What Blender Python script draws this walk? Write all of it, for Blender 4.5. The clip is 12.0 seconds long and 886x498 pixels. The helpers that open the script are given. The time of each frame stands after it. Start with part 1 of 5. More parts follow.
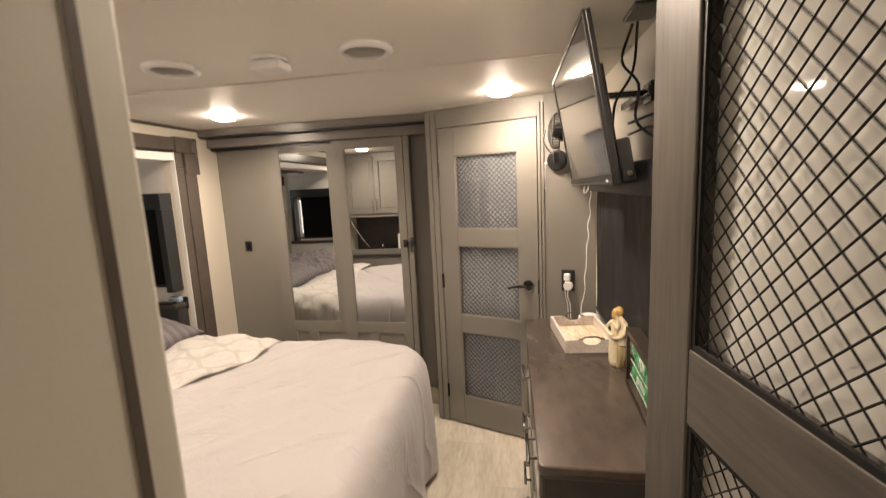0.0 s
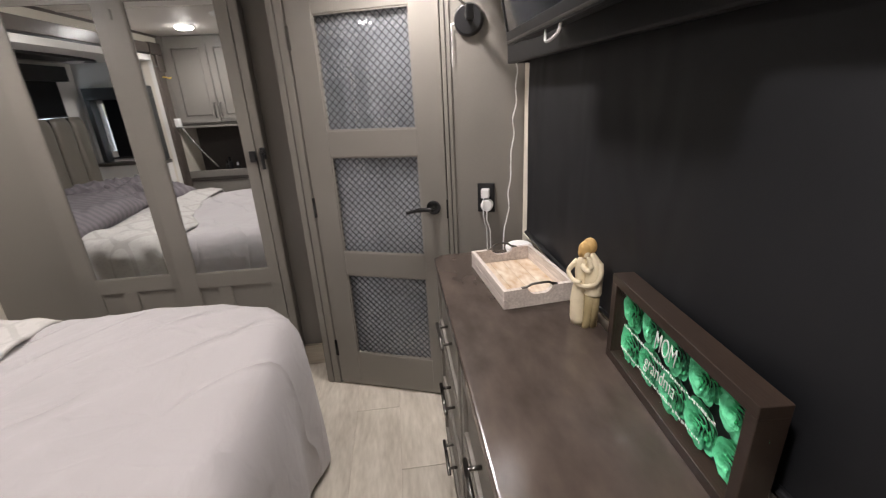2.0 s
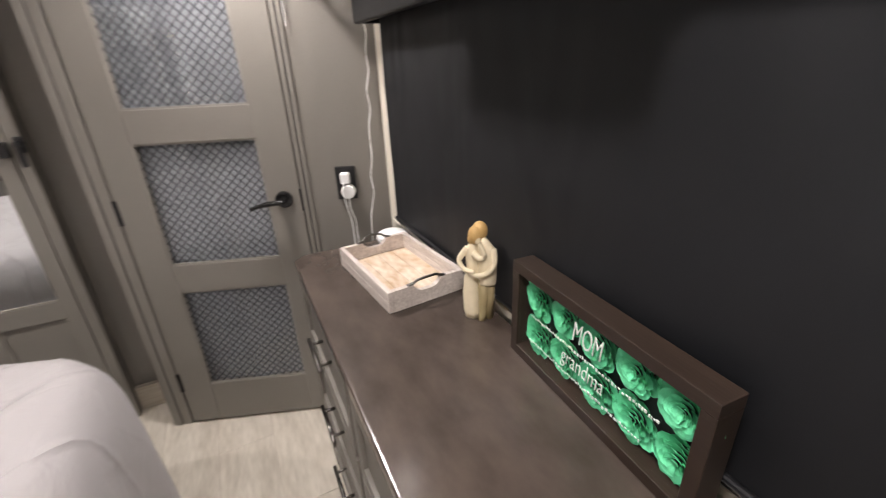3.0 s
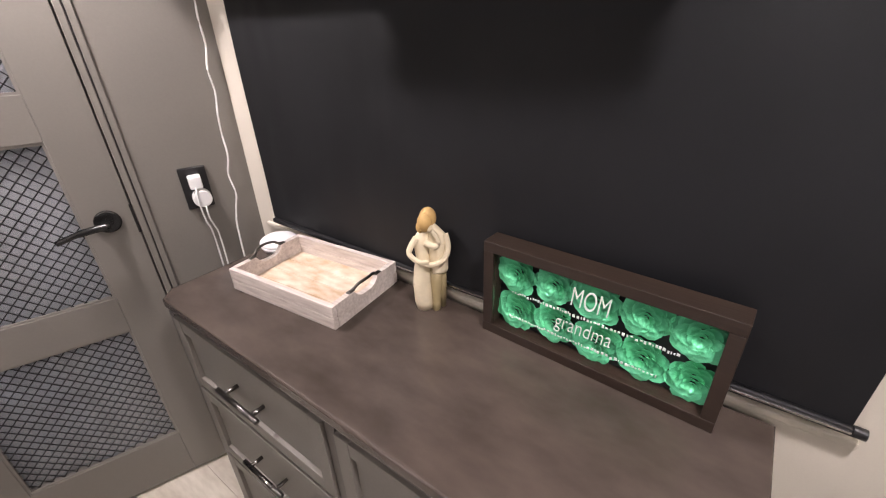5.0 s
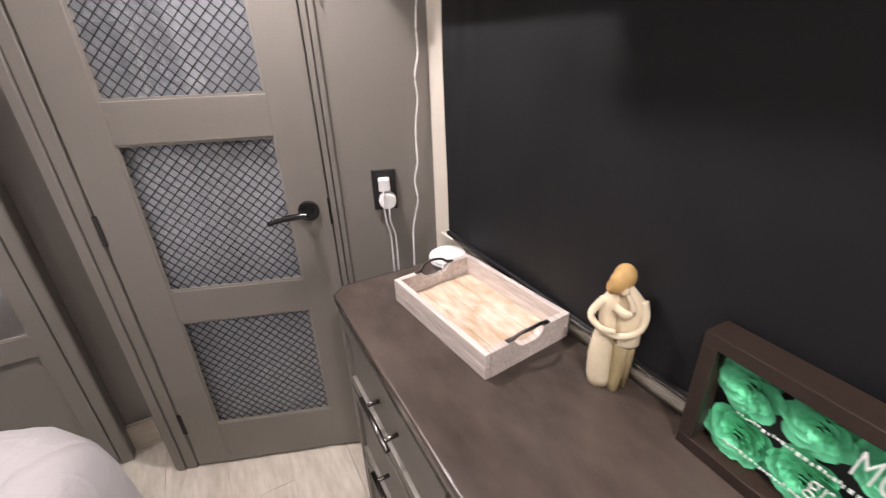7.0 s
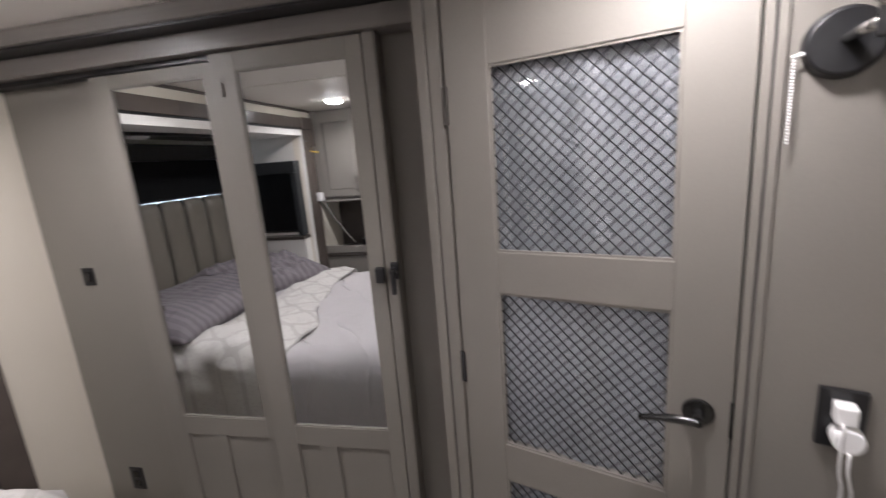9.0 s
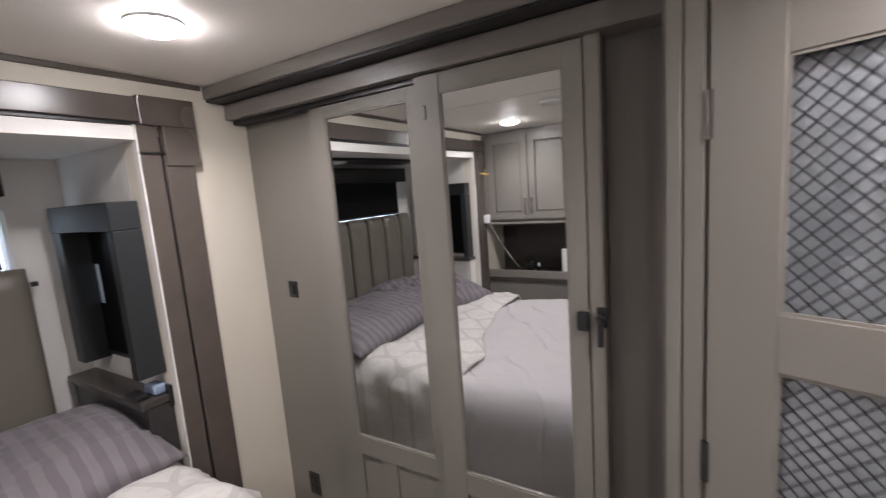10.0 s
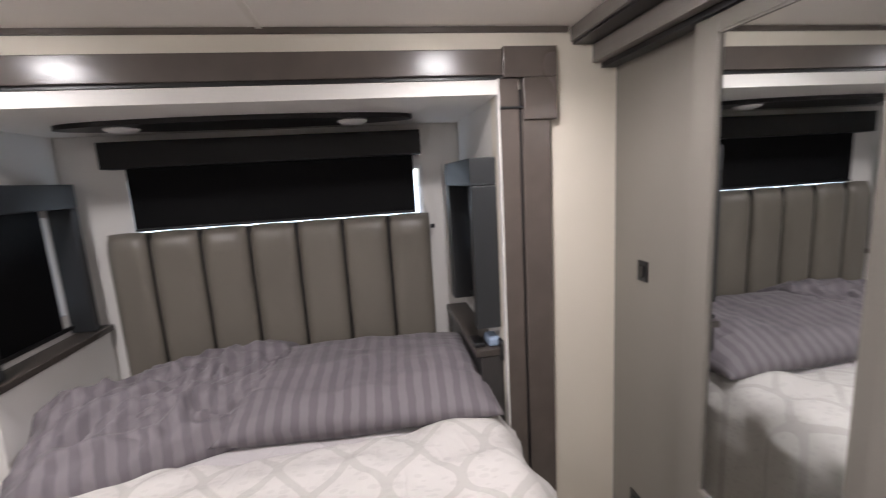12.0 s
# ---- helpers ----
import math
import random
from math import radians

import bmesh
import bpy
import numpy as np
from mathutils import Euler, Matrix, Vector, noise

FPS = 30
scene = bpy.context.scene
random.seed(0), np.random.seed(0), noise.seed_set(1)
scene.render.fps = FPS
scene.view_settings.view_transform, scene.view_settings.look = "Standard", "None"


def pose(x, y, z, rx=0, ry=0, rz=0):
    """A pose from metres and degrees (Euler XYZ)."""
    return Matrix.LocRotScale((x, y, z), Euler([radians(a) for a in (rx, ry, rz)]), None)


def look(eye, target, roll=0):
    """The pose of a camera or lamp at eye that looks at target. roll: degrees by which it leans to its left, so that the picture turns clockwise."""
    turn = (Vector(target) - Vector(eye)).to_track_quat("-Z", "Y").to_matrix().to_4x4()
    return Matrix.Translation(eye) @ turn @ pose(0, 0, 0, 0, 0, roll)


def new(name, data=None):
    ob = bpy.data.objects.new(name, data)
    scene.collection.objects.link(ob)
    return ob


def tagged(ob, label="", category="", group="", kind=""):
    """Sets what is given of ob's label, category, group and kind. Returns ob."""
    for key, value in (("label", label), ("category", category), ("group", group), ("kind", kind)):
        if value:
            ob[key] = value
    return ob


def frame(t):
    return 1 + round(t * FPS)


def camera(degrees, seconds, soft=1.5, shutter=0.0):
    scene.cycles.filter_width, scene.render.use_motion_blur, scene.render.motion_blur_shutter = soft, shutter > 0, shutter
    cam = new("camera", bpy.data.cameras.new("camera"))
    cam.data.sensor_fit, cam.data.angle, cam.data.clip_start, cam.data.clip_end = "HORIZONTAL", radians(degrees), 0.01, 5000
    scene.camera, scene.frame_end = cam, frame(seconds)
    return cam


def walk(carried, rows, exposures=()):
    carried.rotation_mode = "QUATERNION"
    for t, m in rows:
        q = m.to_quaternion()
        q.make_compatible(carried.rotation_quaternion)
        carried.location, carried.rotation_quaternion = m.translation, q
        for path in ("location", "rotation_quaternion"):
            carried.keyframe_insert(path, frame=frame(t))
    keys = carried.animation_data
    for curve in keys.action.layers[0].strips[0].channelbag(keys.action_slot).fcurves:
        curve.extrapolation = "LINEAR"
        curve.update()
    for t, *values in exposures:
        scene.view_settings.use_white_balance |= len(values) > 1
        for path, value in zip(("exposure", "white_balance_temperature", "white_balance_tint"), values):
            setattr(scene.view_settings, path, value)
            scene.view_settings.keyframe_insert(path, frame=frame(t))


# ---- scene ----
cam = camera(92.2, 12.0, soft=1.15, shutter=0.4)
PATH = [
    (0, (0.058, 0.116, 1.549), (-0.268, 2.067, 1.256), -2.8),
    (0.2, (0.058, 0.155, 1.526), (-0.235, 2.102, 1.173), -2.3),
    (0.5, (0.058, 0.234, 1.499), (-0.113, 2.19, 1.122), -1.1),
    (0.6, (0.05, 0.264, 1.494), (-0.075, 2.215, 1.07), -0.5),
    (1, (0.003, 0.401, 1.474), (0.046, 2.341, 0.993), -0.4),
    (1.2, (-0.027, 0.471, 1.462), (0.077, 2.402, 0.953), -0.9),
    (1.5, (-0.031, 0.594, 1.43), (0.113, 2.496, 0.829), -1.0),
    (2, (0.002, 0.8, 1.422), (0.181, 2.667, 0.726), -3.0),
    (2.5, (0.042, 0.89, 1.42), (0.359, 2.712, 0.659), -5.3),
    (3, (0.007, 0.984, 1.391), (0.797, 2.633, 0.581), -2.5),
    (3.5, (-0.033, 1.05, 1.391), (1.008, 2.533, 0.544), -5.3),
    (3.7, (-0.018, 1.082, 1.39), (1.05, 2.536, 0.526), -5.2),
    (5.3, (-0.168, 1.233, 1.394), (1.263, 2.272, 0.46), -1.8),
    (5.5, (-0.16, 1.251, 1.391), (1.205, 2.372, 0.452), -1.9),
    (6, (-0.089, 1.286, 1.393), (1.066, 2.629, 0.464), -3.4),
    (6.5, (-0.033, 1.29, 1.396), (0.937, 2.787, 0.49), -3.8),
    (6.7, (-0.038, 1.3, 1.392), (0.866, 2.842, 0.496), -3.0),
    (8.3, (-0.229, 1.572, 1.427), (0.109, 3.402, 0.694), -4.6),
    (8.5, (-0.214, 1.608, 1.453), (-0.096, 3.496, 0.806), -5.0),
    (9, (-0.199, 1.65, 1.526), (-0.59, 3.566, 1.104), -4.4),
    (9.2, (-0.211, 1.663, 1.535), (-0.775, 3.545, 1.162), -4.0),
    (9.5, (-0.262, 1.699, 1.545), (-1.04, 3.509, 1.201), -4.0),
    (10, (-0.398, 1.775, 1.546), (-1.425, 3.468, 1.27), -4.3),
    (10.5, (-0.423, 1.888, 1.543), (-1.824, 3.294, 1.301), -3.5),
    (11, (-0.416, 1.997, 1.529), (-2.144, 2.972, 1.279), -2.7),
    (11.5, (-0.52, 2.042, 1.525), (-2.364, 2.761, 1.238), -3.4),
    (12, (-0.589, 2.074, 1.526), (-2.538, 2.383, 1.196), -3.4),
]
walk(cam, [(t, look(eye, target, roll)) for t, eye, target, roll in PATH],
     [(0.0, 1.02, 7900, 15), (0.5, 0.86, 6700, 13), (1.0, 0.70, 6400, 13), (1.5, 0.64, 6200, 13), (2.5, 0.88, 6200, 13), (3.0, 0.98, 6200, 13), (3.5, 1.22, 6200, 14), (5.5, 1.05, 6200, 20),
      (6.7, 1.10, 6200, 19), (8.3, 1.03, 5900, 15), (9.0, 0.71, 5900, 15), (10.5, 0.80, 6000, 15), (12.0, 0.92, 6000, 15)])

# ---------------------------------------------------------------- world and light
world = bpy.data.worlds.new("world")
scene.world = world
world.use_nodes = True
wn = world.node_tree.nodes
sky = wn.new("ShaderNodeTexSky")
sky.sky_type, sky.sun_disc = "NISHITA", False
sky.sun_elevation, sky.sun_rotation = radians(40), radians(120)
wn["Background"].inputs["Strength"].default_value = 0.15
world.node_tree.links.new(sky.outputs["Color"], wn["Background"].inputs["Color"])
sun = new("sun", bpy.data.lights.new("sun", "SUN"))
sun.data.energy, sun.data.angle, sun.data.color = 5.0, radians(0.5), (1.0, 0.95, 0.88)
sun.matrix_basis = look((0, 0, 0), (-math.cos(radians(40)) * math.sin(radians(120)), -math.cos(radians(40)) * math.cos(radians(120)), -math.sin(radians(40))))

# The last, behind the doorway, is unseen: added to light the door jamb.
LAMPS = [(-1.54, 2.385), (0.01, 2.32), (-1.58, 1.0), (0.0, 1.0), (-0.12, -0.95)]
for lx, ly in LAMPS:
    light = new("lamp_light", bpy.data.lights.new("lamp_light", "AREA"))
    light.data.shape, light.data.size = "DISK", 0.10
    light.data.energy, light.data.color, light.data.spread = 4.2 if ly > 0 else 1.6, (1.0, 0.92, 0.85), radians(150)
    light.matrix_basis = pose(lx, ly, 1.969)
# daylight behind the bed blind
day = new("window_light", bpy.data.lights.new("window_light", "AREA"))
day.data.shape, day.data.size, day.data.size_y = "RECTANGLE", 1.25, 0.43
day.data.energy, day.data.color = 3.6, (0.72, 0.88, 1.0)
day.matrix_basis = look((-2.712, 1.6735, 1.357), (0, 1.6735, 1.357))


# ---------------------------------------------------------------- materials
def material(name, color, rough=0.5, metal=0.0, grain=60.0, vary=0.12, bump=0.1, stretch=(1, 1, 1), big=3.0, color2=None, spec=0.5, coat=0.0):
    """A surface with a base colour, fine grain, larger patches and a fine relief."""
    m = bpy.data.materials.new(name)
    m.use_nodes = True
    n, l = m.node_tree.nodes, m.node_tree.links
    p = n["Principled BSDF"]
    p.inputs["Roughness"].default_value, p.inputs["Metallic"].default_value = rough, metal
    p.inputs["Specular IOR Level"].default_value, p.inputs["Coat Weight"].default_value = spec, coat
    co = n.new("ShaderNodeTexCoord")
    mp = n.new("ShaderNodeMapping")
    mp.inputs["Scale"].default_value = stretch
    l.new(co.outputs["Object"], mp.inputs["Vector"])
    fine, wide = n.new("ShaderNodeTexNoise"), n.new("ShaderNodeTexNoise")
    fine.inputs["Scale"].default_value, fine.inputs["Detail"].default_value = grain, 6
    wide.inputs["Scale"].default_value, wide.inputs["Detail"].default_value = big, 3
    l.new(mp.outputs["Vector"], fine.inputs["Vector"])
    l.new(mp.outputs["Vector"], wide.inputs["Vector"])
    add = n.new("ShaderNodeMath")
    add.operation = "ADD"
    l.new(fine.outputs["Fac"], add.inputs[0])
    l.new(wide.outputs["Fac"], add.inputs[1])
    ramp = n.new("ShaderNodeValToRGB")
    ramp.color_ramp.elements[0].position, ramp.color_ramp.elements[1].position = 0.3, 0.7
    half = n.new("ShaderNodeMath")
    half.operation, half.inputs[1].default_value = "MULTIPLY", 0.5
    l.new(add.outputs[0], half.inputs[0])
    l.new(half.outputs[0], ramp.inputs["Fac"])
    c2 = color2 or tuple(c * (1 - vary) for c in color)
    c1 = color if color2 else tuple(min(1, c * (1 + vary)) for c in color)
    ramp.color_ramp.elements[0].color, ramp.color_ramp.elements[1].color = (*c2, 1), (*c1, 1)
    l.new(ramp.outputs["Color"], p.inputs["Base Color"])
    b = n.new("ShaderNodeBump")
    b.inputs["Strength"].default_value, b.inputs["Distance"].default_value = bump, 0.002
    l.new(fine.outputs["Fac"], b.inputs["Height"])
    l.new(b.outputs["Normal"], p.inputs["Normal"])
    rr = n.new("ShaderNodeMapRange")
    rr.inputs["To Min"].default_value, rr.inputs["To Max"].default_value = max(0.02, rough * 0.85), min(1, rough * 1.15)
    l.new(wide.outputs["Fac"], rr.inputs["Value"])
    l.new(rr.outputs["Result"], p.inputs["Roughness"])
    return m


def nodes_of(m):
    return m.node_tree.nodes, m.node_tree.links, m.node_tree.nodes["Principled BSDF"]


def object_tint(m, amount):
    """Every object of this material a little lighter or darker than the next."""
    n, l, p = nodes_of(m)
    old = p.inputs["Base Color"].links[0].from_socket
    info = n.new("ShaderNodeObjectInfo")
    mr = n.new("ShaderNodeMapRange")
    mr.inputs["To Min"].default_value, mr.inputs["To Max"].default_value = 1 - amount, 1 + amount
    hsv = n.new("ShaderNodeHueSaturation")
    l.new(info.outputs["Random"], mr.inputs["Value"])
    l.new(mr.outputs["Result"], hsv.inputs["Value"])
    l.new(old, hsv.inputs["Color"])
    l.new(hsv.outputs["Color"], p.inputs["Base Color"])
    return m


def soften(m, scale, strength, distance, stretch=(1, 1, 1), detail=2):
    """Adds a broad uneven relief under the fine one."""
    n, l, p = nodes_of(m)
    co, mp, no, b = n.new("ShaderNodeTexCoord"), n.new("ShaderNodeMapping"), n.new("ShaderNodeTexNoise"), n.new("ShaderNodeBump")
    mp.inputs["Scale"].default_value = stretch
    no.inputs["Scale"].default_value, no.inputs["Detail"].default_value, no.inputs["Distortion"].default_value = scale, detail, 0.4
    b.inputs["Strength"].default_value, b.inputs["Distance"].default_value = strength, distance
    l.new(co.outputs["Object"], mp.inputs["Vector"])
    l.new(mp.outputs["Vector"], no.inputs["Vector"])
    l.new(no.outputs["Fac"], b.inputs["Height"])
    if p.inputs["Normal"].links:
        l.new(p.inputs["Normal"].links[0].from_socket, b.inputs["Normal"])
    l.new(b.outputs["Normal"], p.inputs["Normal"])
    return m


def math_node(m, op, a, b=None):
    n, l, _ = nodes_of(m)
    k = n.new("ShaderNodeMath")
    k.operation = op
    for i, v in enumerate((a, b)):
        if v is None:
            continue
        if isinstance(v, (int, float)):
            k.inputs[i].default_value = v
        else:
            l.new(v, k.inputs[i])
    return k.outputs[0]


def blend_in(m, fac, color):
    n, l, p = nodes_of(m)
    old = p.inputs["Base Color"].links[0].from_socket
    mix = n.new("ShaderNodeMix")
    mix.data_type = "RGBA"
    l.new(fac, mix.inputs["Factor"])
    l.new(old, mix.inputs["A"])
    mix.inputs["B"].default_value = (*color, 1)
    l.new(mix.outputs["Result"], p.inputs["Base Color"])


GREIGE = material("greige_paint", (0.185, 0.170, 0.149), 0.42, grain=180, vary=0.05, bump=0.05)
GREIGE_DARK = material("greige_panel", (0.165, 0.152, 0.135), 0.5, grain=160, vary=0.06, bump=0.05)
FASCIA = material("grey_wood_fascia", (0.15, 0.135, 0.122), 0.35, grain=30, vary=0.14, bump=0.08, stretch=(0.15, 4, 4))
SLIDE_TRIM = material("brown_grey_trim", (0.092, 0.076, 0.066), 0.26, grain=26, vary=0.16, bump=0.08, stretch=(4, 0.4, 0.4))
CREAM = material("cream_wall", (0.66, 0.61, 0.52), 0.55, grain=420, vary=0.03, bump=0.05)
JAMB = material("pale_beige_panel", (0.50, 0.475, 0.42), 0.5, grain=300, vary=0.04, bump=0.05)
WHITE_WALL = material("white_wall", (0.72, 0.70, 0.67), 0.5, grain=200, vary=0.04, bump=0.12)
CEIL = material("ceiling_panel", (0.78, 0.74, 0.69), 0.48, grain=150, vary=0.03, bump=0.05)
CEIL_TRIM = material("ceiling_strip", (0.70, 0.66, 0.60), 0.3, vary=0.03)
PLANK = object_tint(material("pale_vinyl_plank", (0.68, 0.63, 0.545), 0.38, grain=18, big=5, bump=0.08, stretch=(3, 0.7, 1), color2=(0.42, 0.375, 0.305)), 0.06)
FLOOR_BASE = material("floor_joint", (0.50, 0.44, 0.37), 0.8)
# Black plastic; also paints the shade in grooves, gaps and behind the bath door.
BLACK = material("black_plastic_and_shade", (0.008, 0.008, 0.009), 0.38, vary=0.2, grain=300, bump=0.05)
BLACK_METAL = material("black_metal", (0.007, 0.0068, 0.0066), 0.24, vary=0.2, spec=0.6)
BLIND = soften(material("black_blind_cloth", (0.0048, 0.0052, 0.0068), 0.60, vary=0.12, grain=500, bump=0.10, big=5, spec=0.42), 2.0, 0.6, 0.05, (1, 1.7, 0.7))
BLIND_DARK = material("black_bed_blind", (0.0042, 0.0042, 0.0048), 0.6, vary=0.15, grain=500, bump=0.15, spec=0.12)
VALANCE = material("black_vinyl_valance", (0.0088, 0.0088, 0.0096), 0.42, vary=0.15, grain=350, bump=0.25, spec=0.3)
LAMBREQUIN = material("grey_vinyl_lambrequin", (0.022, 0.0235, 0.025), 0.45, vary=0.12, grain=350, bump=0.25, spec=0.35)
DRESSER_TOP = material("dark_brown_top", (0.066, 0.0505, 0.042), 0.2, grain=24, vary=0.42, bump=0.06, stretch=(1, 0.5, 1), big=5)
DRESSER_EDGE = material("dresser_edge", (0.05, 0.042, 0.037), 0.3, vary=0.2)
DRESSER_DARK = material("dark_grey_end", (0.034, 0.032, 0.031), 0.4, grain=40, vary=0.15, stretch=(4, 4, 0.5))
DRAWER = material("drawer_front", (0.175, 0.16, 0.14), 0.52, grain=120, vary=0.06, bump=0.06)
NICKEL = material("dark_nickel", (0.16, 0.15, 0.14), 0.28, metal=1.0)
STEEL = material("steel", (0.55, 0.54, 0.52), 0.25, metal=1.0)
TRAY_WOOD = material("whitewashed_wood", (0.78, 0.71, 0.65), 0.6, grain=30, bump=0.25, stretch=(5, 0.6, 5), color2=(0.40, 0.335, 0.30))
TRAY_BASE = material("pale_pine", (0.78, 0.70, 0.59), 0.5, grain=20, bump=0.15, stretch=(3, 1.4, 1), big=9, color2=(0.46, 0.29, 0.15))
FRAME_WOOD = material("dark_walnut", (0.036, 0.0225, 0.0155), 0.42, grain=40, bump=0.15, stretch=(0.5, 8, 8), color2=(0.019, 0.012, 0.0085))
PETAL = material("mint_paper", (0.10, 0.50, 0.255), 0.65, vary=0.15, grain=90, bump=0.1)
WHITE_PRINT = material("white_vinyl_print", (0.72, 0.75, 0.73), 0.5, vary=0.02)
WHITE_PLASTIC = material("white_plastic", (0.80, 0.79, 0.78), 0.35, vary=0.03)
DARK_PRINT = material("black_script", (0.05, 0.035, 0.025), 0.6)
RESIN_CREAM = material("cream_resin", (0.76, 0.66, 0.47), 0.55, vary=0.08, bump=0.2, grain=90)
RESIN_KHAKI = material("khaki_resin", (0.34, 0.27, 0.14), 0.6, vary=0.12, bump=0.2, grain=90)
RESIN_TAN = material("tan_resin", (0.52, 0.33, 0.12), 0.6, vary=0.15, bump=0.2, grain=90)
ENTRY_WOOD = material("brown_grey_door_wood", (0.060, 0.0515, 0.0435), 0.42, grain=22, vary=0.6, big=2, bump=0.1, stretch=(4, 4, 0.35))
ENTRY_RAIL = material("brown_grey_rail_wood", (0.060, 0.0515, 0.0435), 0.42, grain=22, vary=0.6, big=2, bump=0.1, stretch=(0.35, 4, 4))
WIRE = material("black_wire", (0.008, 0.0078, 0.0075), 0.6, spec=0.25, vary=0.2)
MILK_GLASS = material("milk_glass", (0.62, 0.62, 0.595), 0.05, vary=0.02, grain=20, bump=0.0)
SCREEN = material("tv_screen", (0.012, 0.012, 0.014), 0.08, vary=0.02, bump=0.0, spec=0.6)
VINYL_PAD = soften(material("headboard_vinyl", (0.155, 0.139, 0.114), 0.40, vary=0.1, grain=260, bump=0.3), 9, 0.35, 0.01)
PIPING = material("dark_piping", (0.010, 0.009, 0.008), 0.5)
CABINET = material("grey_cabinet", (0.20, 0.185, 0.165), 0.4, grain=120, vary=0.05, bump=0.05)
BASE_WOOD = material("pale_base_wood", (0.52, 0.47, 0.39), 0.5, grain=22, bump=0.1, stretch=(0.5, 4, 4), color2=(0.36, 0.31, 0.25))
DIRT = material("pale_gravel", (0.45, 0.43, 0.40), 0.9, grain=9, vary=0.3, bump=0.4)
YELLOW = material("yellow_plastic", (0.75, 0.52, 0.10), 0.4)
OAK_STRIP = material("oak_strip", (0.55, 0.40, 0.25), 0.5, grain=30, stretch=(4, 4, 0.4))

MIRROR = bpy.data.materials.new("mirror")
MIRROR.use_nodes = True
mirror_p = MIRROR.node_tree.nodes["Principled BSDF"]
mirror_p.inputs["Base Color"].default_value, mirror_p.inputs["Metallic"].default_value, mirror_p.inputs["Roughness"].default_value = (0.80, 0.82, 0.82, 1), 1.0, 0.015

GLASS = bpy.data.materials.new("clear_glass")
GLASS.use_nodes = True
glass_p = GLASS.node_tree.nodes["Principled BSDF"]
glass_p.inputs["Base Color"].default_value, glass_p.inputs["Roughness"].default_value = (0.96, 0.97, 0.97, 1), 0.02
glass_p.inputs["Transmission Weight"].default_value, glass_p.inputs["IOR"].default_value = 1.0, 1.1

DOOR_GLASS = GLASS.copy()
DOOR_GLASS.name = "door_glass"
DOOR_GLASS.node_tree.nodes["Principled BSDF"].inputs["IOR"].default_value = 1.45

LAMP_GLOW = bpy.data.materials.new("lamp_diffuser")
LAMP_GLOW.use_nodes = True
glow_p = LAMP_GLOW.node_tree.nodes["Principled BSDF"]
glow_p.inputs["Base Color"].default_value = (0.9, 0.88, 0.84, 1)
glow_p.inputs["Emission Color"].default_value, glow_p.inputs["Emission Strength"].default_value = (1.0, 0.93, 0.85, 1), 66.0


def rain_glass():
    """Silvery blue-grey sheet with a small bubbled relief, behind the wire of the bath door."""
    m = material("bubbled_silver_sheet", (0.315, 0.322, 0.345), 0.18, metal=0.45, vary=0.12, grain=14, big=3, bump=0.0)
    n, l, p = nodes_of(m)
    co = n.new("ShaderNodeTexCoord")
    vor, soft = n.new("ShaderNodeTexVoronoi"), n.new("ShaderNodeTexNoise")
    vor.inputs["Scale"].default_value = 70
    soft.inputs["Scale"].default_value, soft.inputs["Detail"].default_value = 6, 2
    l.new(co.outputs["Object"], vor.inputs["Vector"])
    tall = n.new("ShaderNodeMapping")
    tall.inputs["Scale"].default_value = (1.2, 1.2, 0.35)
    l.new(co.outputs["Object"], tall.inputs["Vector"])
    l.new(tall.outputs["Vector"], soft.inputs["Vector"])
    h = math_node(m, "ADD", math_node(m, "MULTIPLY", vor.outputs["Distance"], 0.28), math_node(m, "MULTIPLY", soft.outputs["Fac"], 4.5))
    b = n.new("ShaderNodeBump")
    b.inputs["Strength"].default_value, b.inputs["Distance"].default_value = 0.5, 0.008
    l.new(h, b.inputs["Height"])
    l.new(b.outputs["Normal"], p.inputs["Normal"])
    return m


SHEET = rain_glass()


def cloth(name, color, weave=900, crease=0.25, rough=0.85, big=4):
    m = material(name, color, rough, grain=weave, vary=0.04, bump=0.12, big=big, spec=0.2)
    n, l, p = nodes_of(m)
    p.inputs["Sheen Weight"].default_value = 0.15
    co = n.new("ShaderNodeTexCoord")
    no = n.new("ShaderNodeTexNoise")
    no.inputs["Scale"].default_value, no.inputs["Detail"].default_value, no.inputs["Distortion"].default_value = 7, 4, 0.8
    l.new(co.outputs["Object"], no.inputs["Vector"])
    b = n.new("ShaderNodeBump")
    b.inputs["Strength"].default_value, b.inputs["Distance"].default_value = crease, 0.02
    mp = n.new("ShaderNodeMapping")
    mp.inputs["Rotation"].default_value, mp.inputs["Scale"].default_value = (0, 0, 0.7), (1.6, 4.5, 1.6)
    l.new(co.outputs["Object"], mp.inputs["Vector"])
    line = n.new("ShaderNodeTexNoise")
    line.inputs["Scale"].default_value, line.inputs["Detail"].default_value = 1.3, 2
    l.new(mp.outputs["Vector"], line.inputs["Vector"])
    ridge = math_node(m, "MAXIMUM", math_node(m, "SUBTRACT", 0.035, math_node(m, "ABSOLUTE", math_node(m, "SUBTRACT", line.outputs["Fac"], 0.5))), 0.0)
    l.new(math_node(m, "ADD", math_node(m, "MULTIPLY", ridge, 4.0), no.outputs["Fac"]), b.inputs["Height"])
    l.new(p.inputs["Normal"].links[0].from_socket, b.inputs["Normal"])
    l.new(b.outputs["Normal"], p.inputs["Normal"])
    return m


SHEET_WHITE = cloth("white_cotton", (0.43, 0.408, 0.408), crease=0.45)


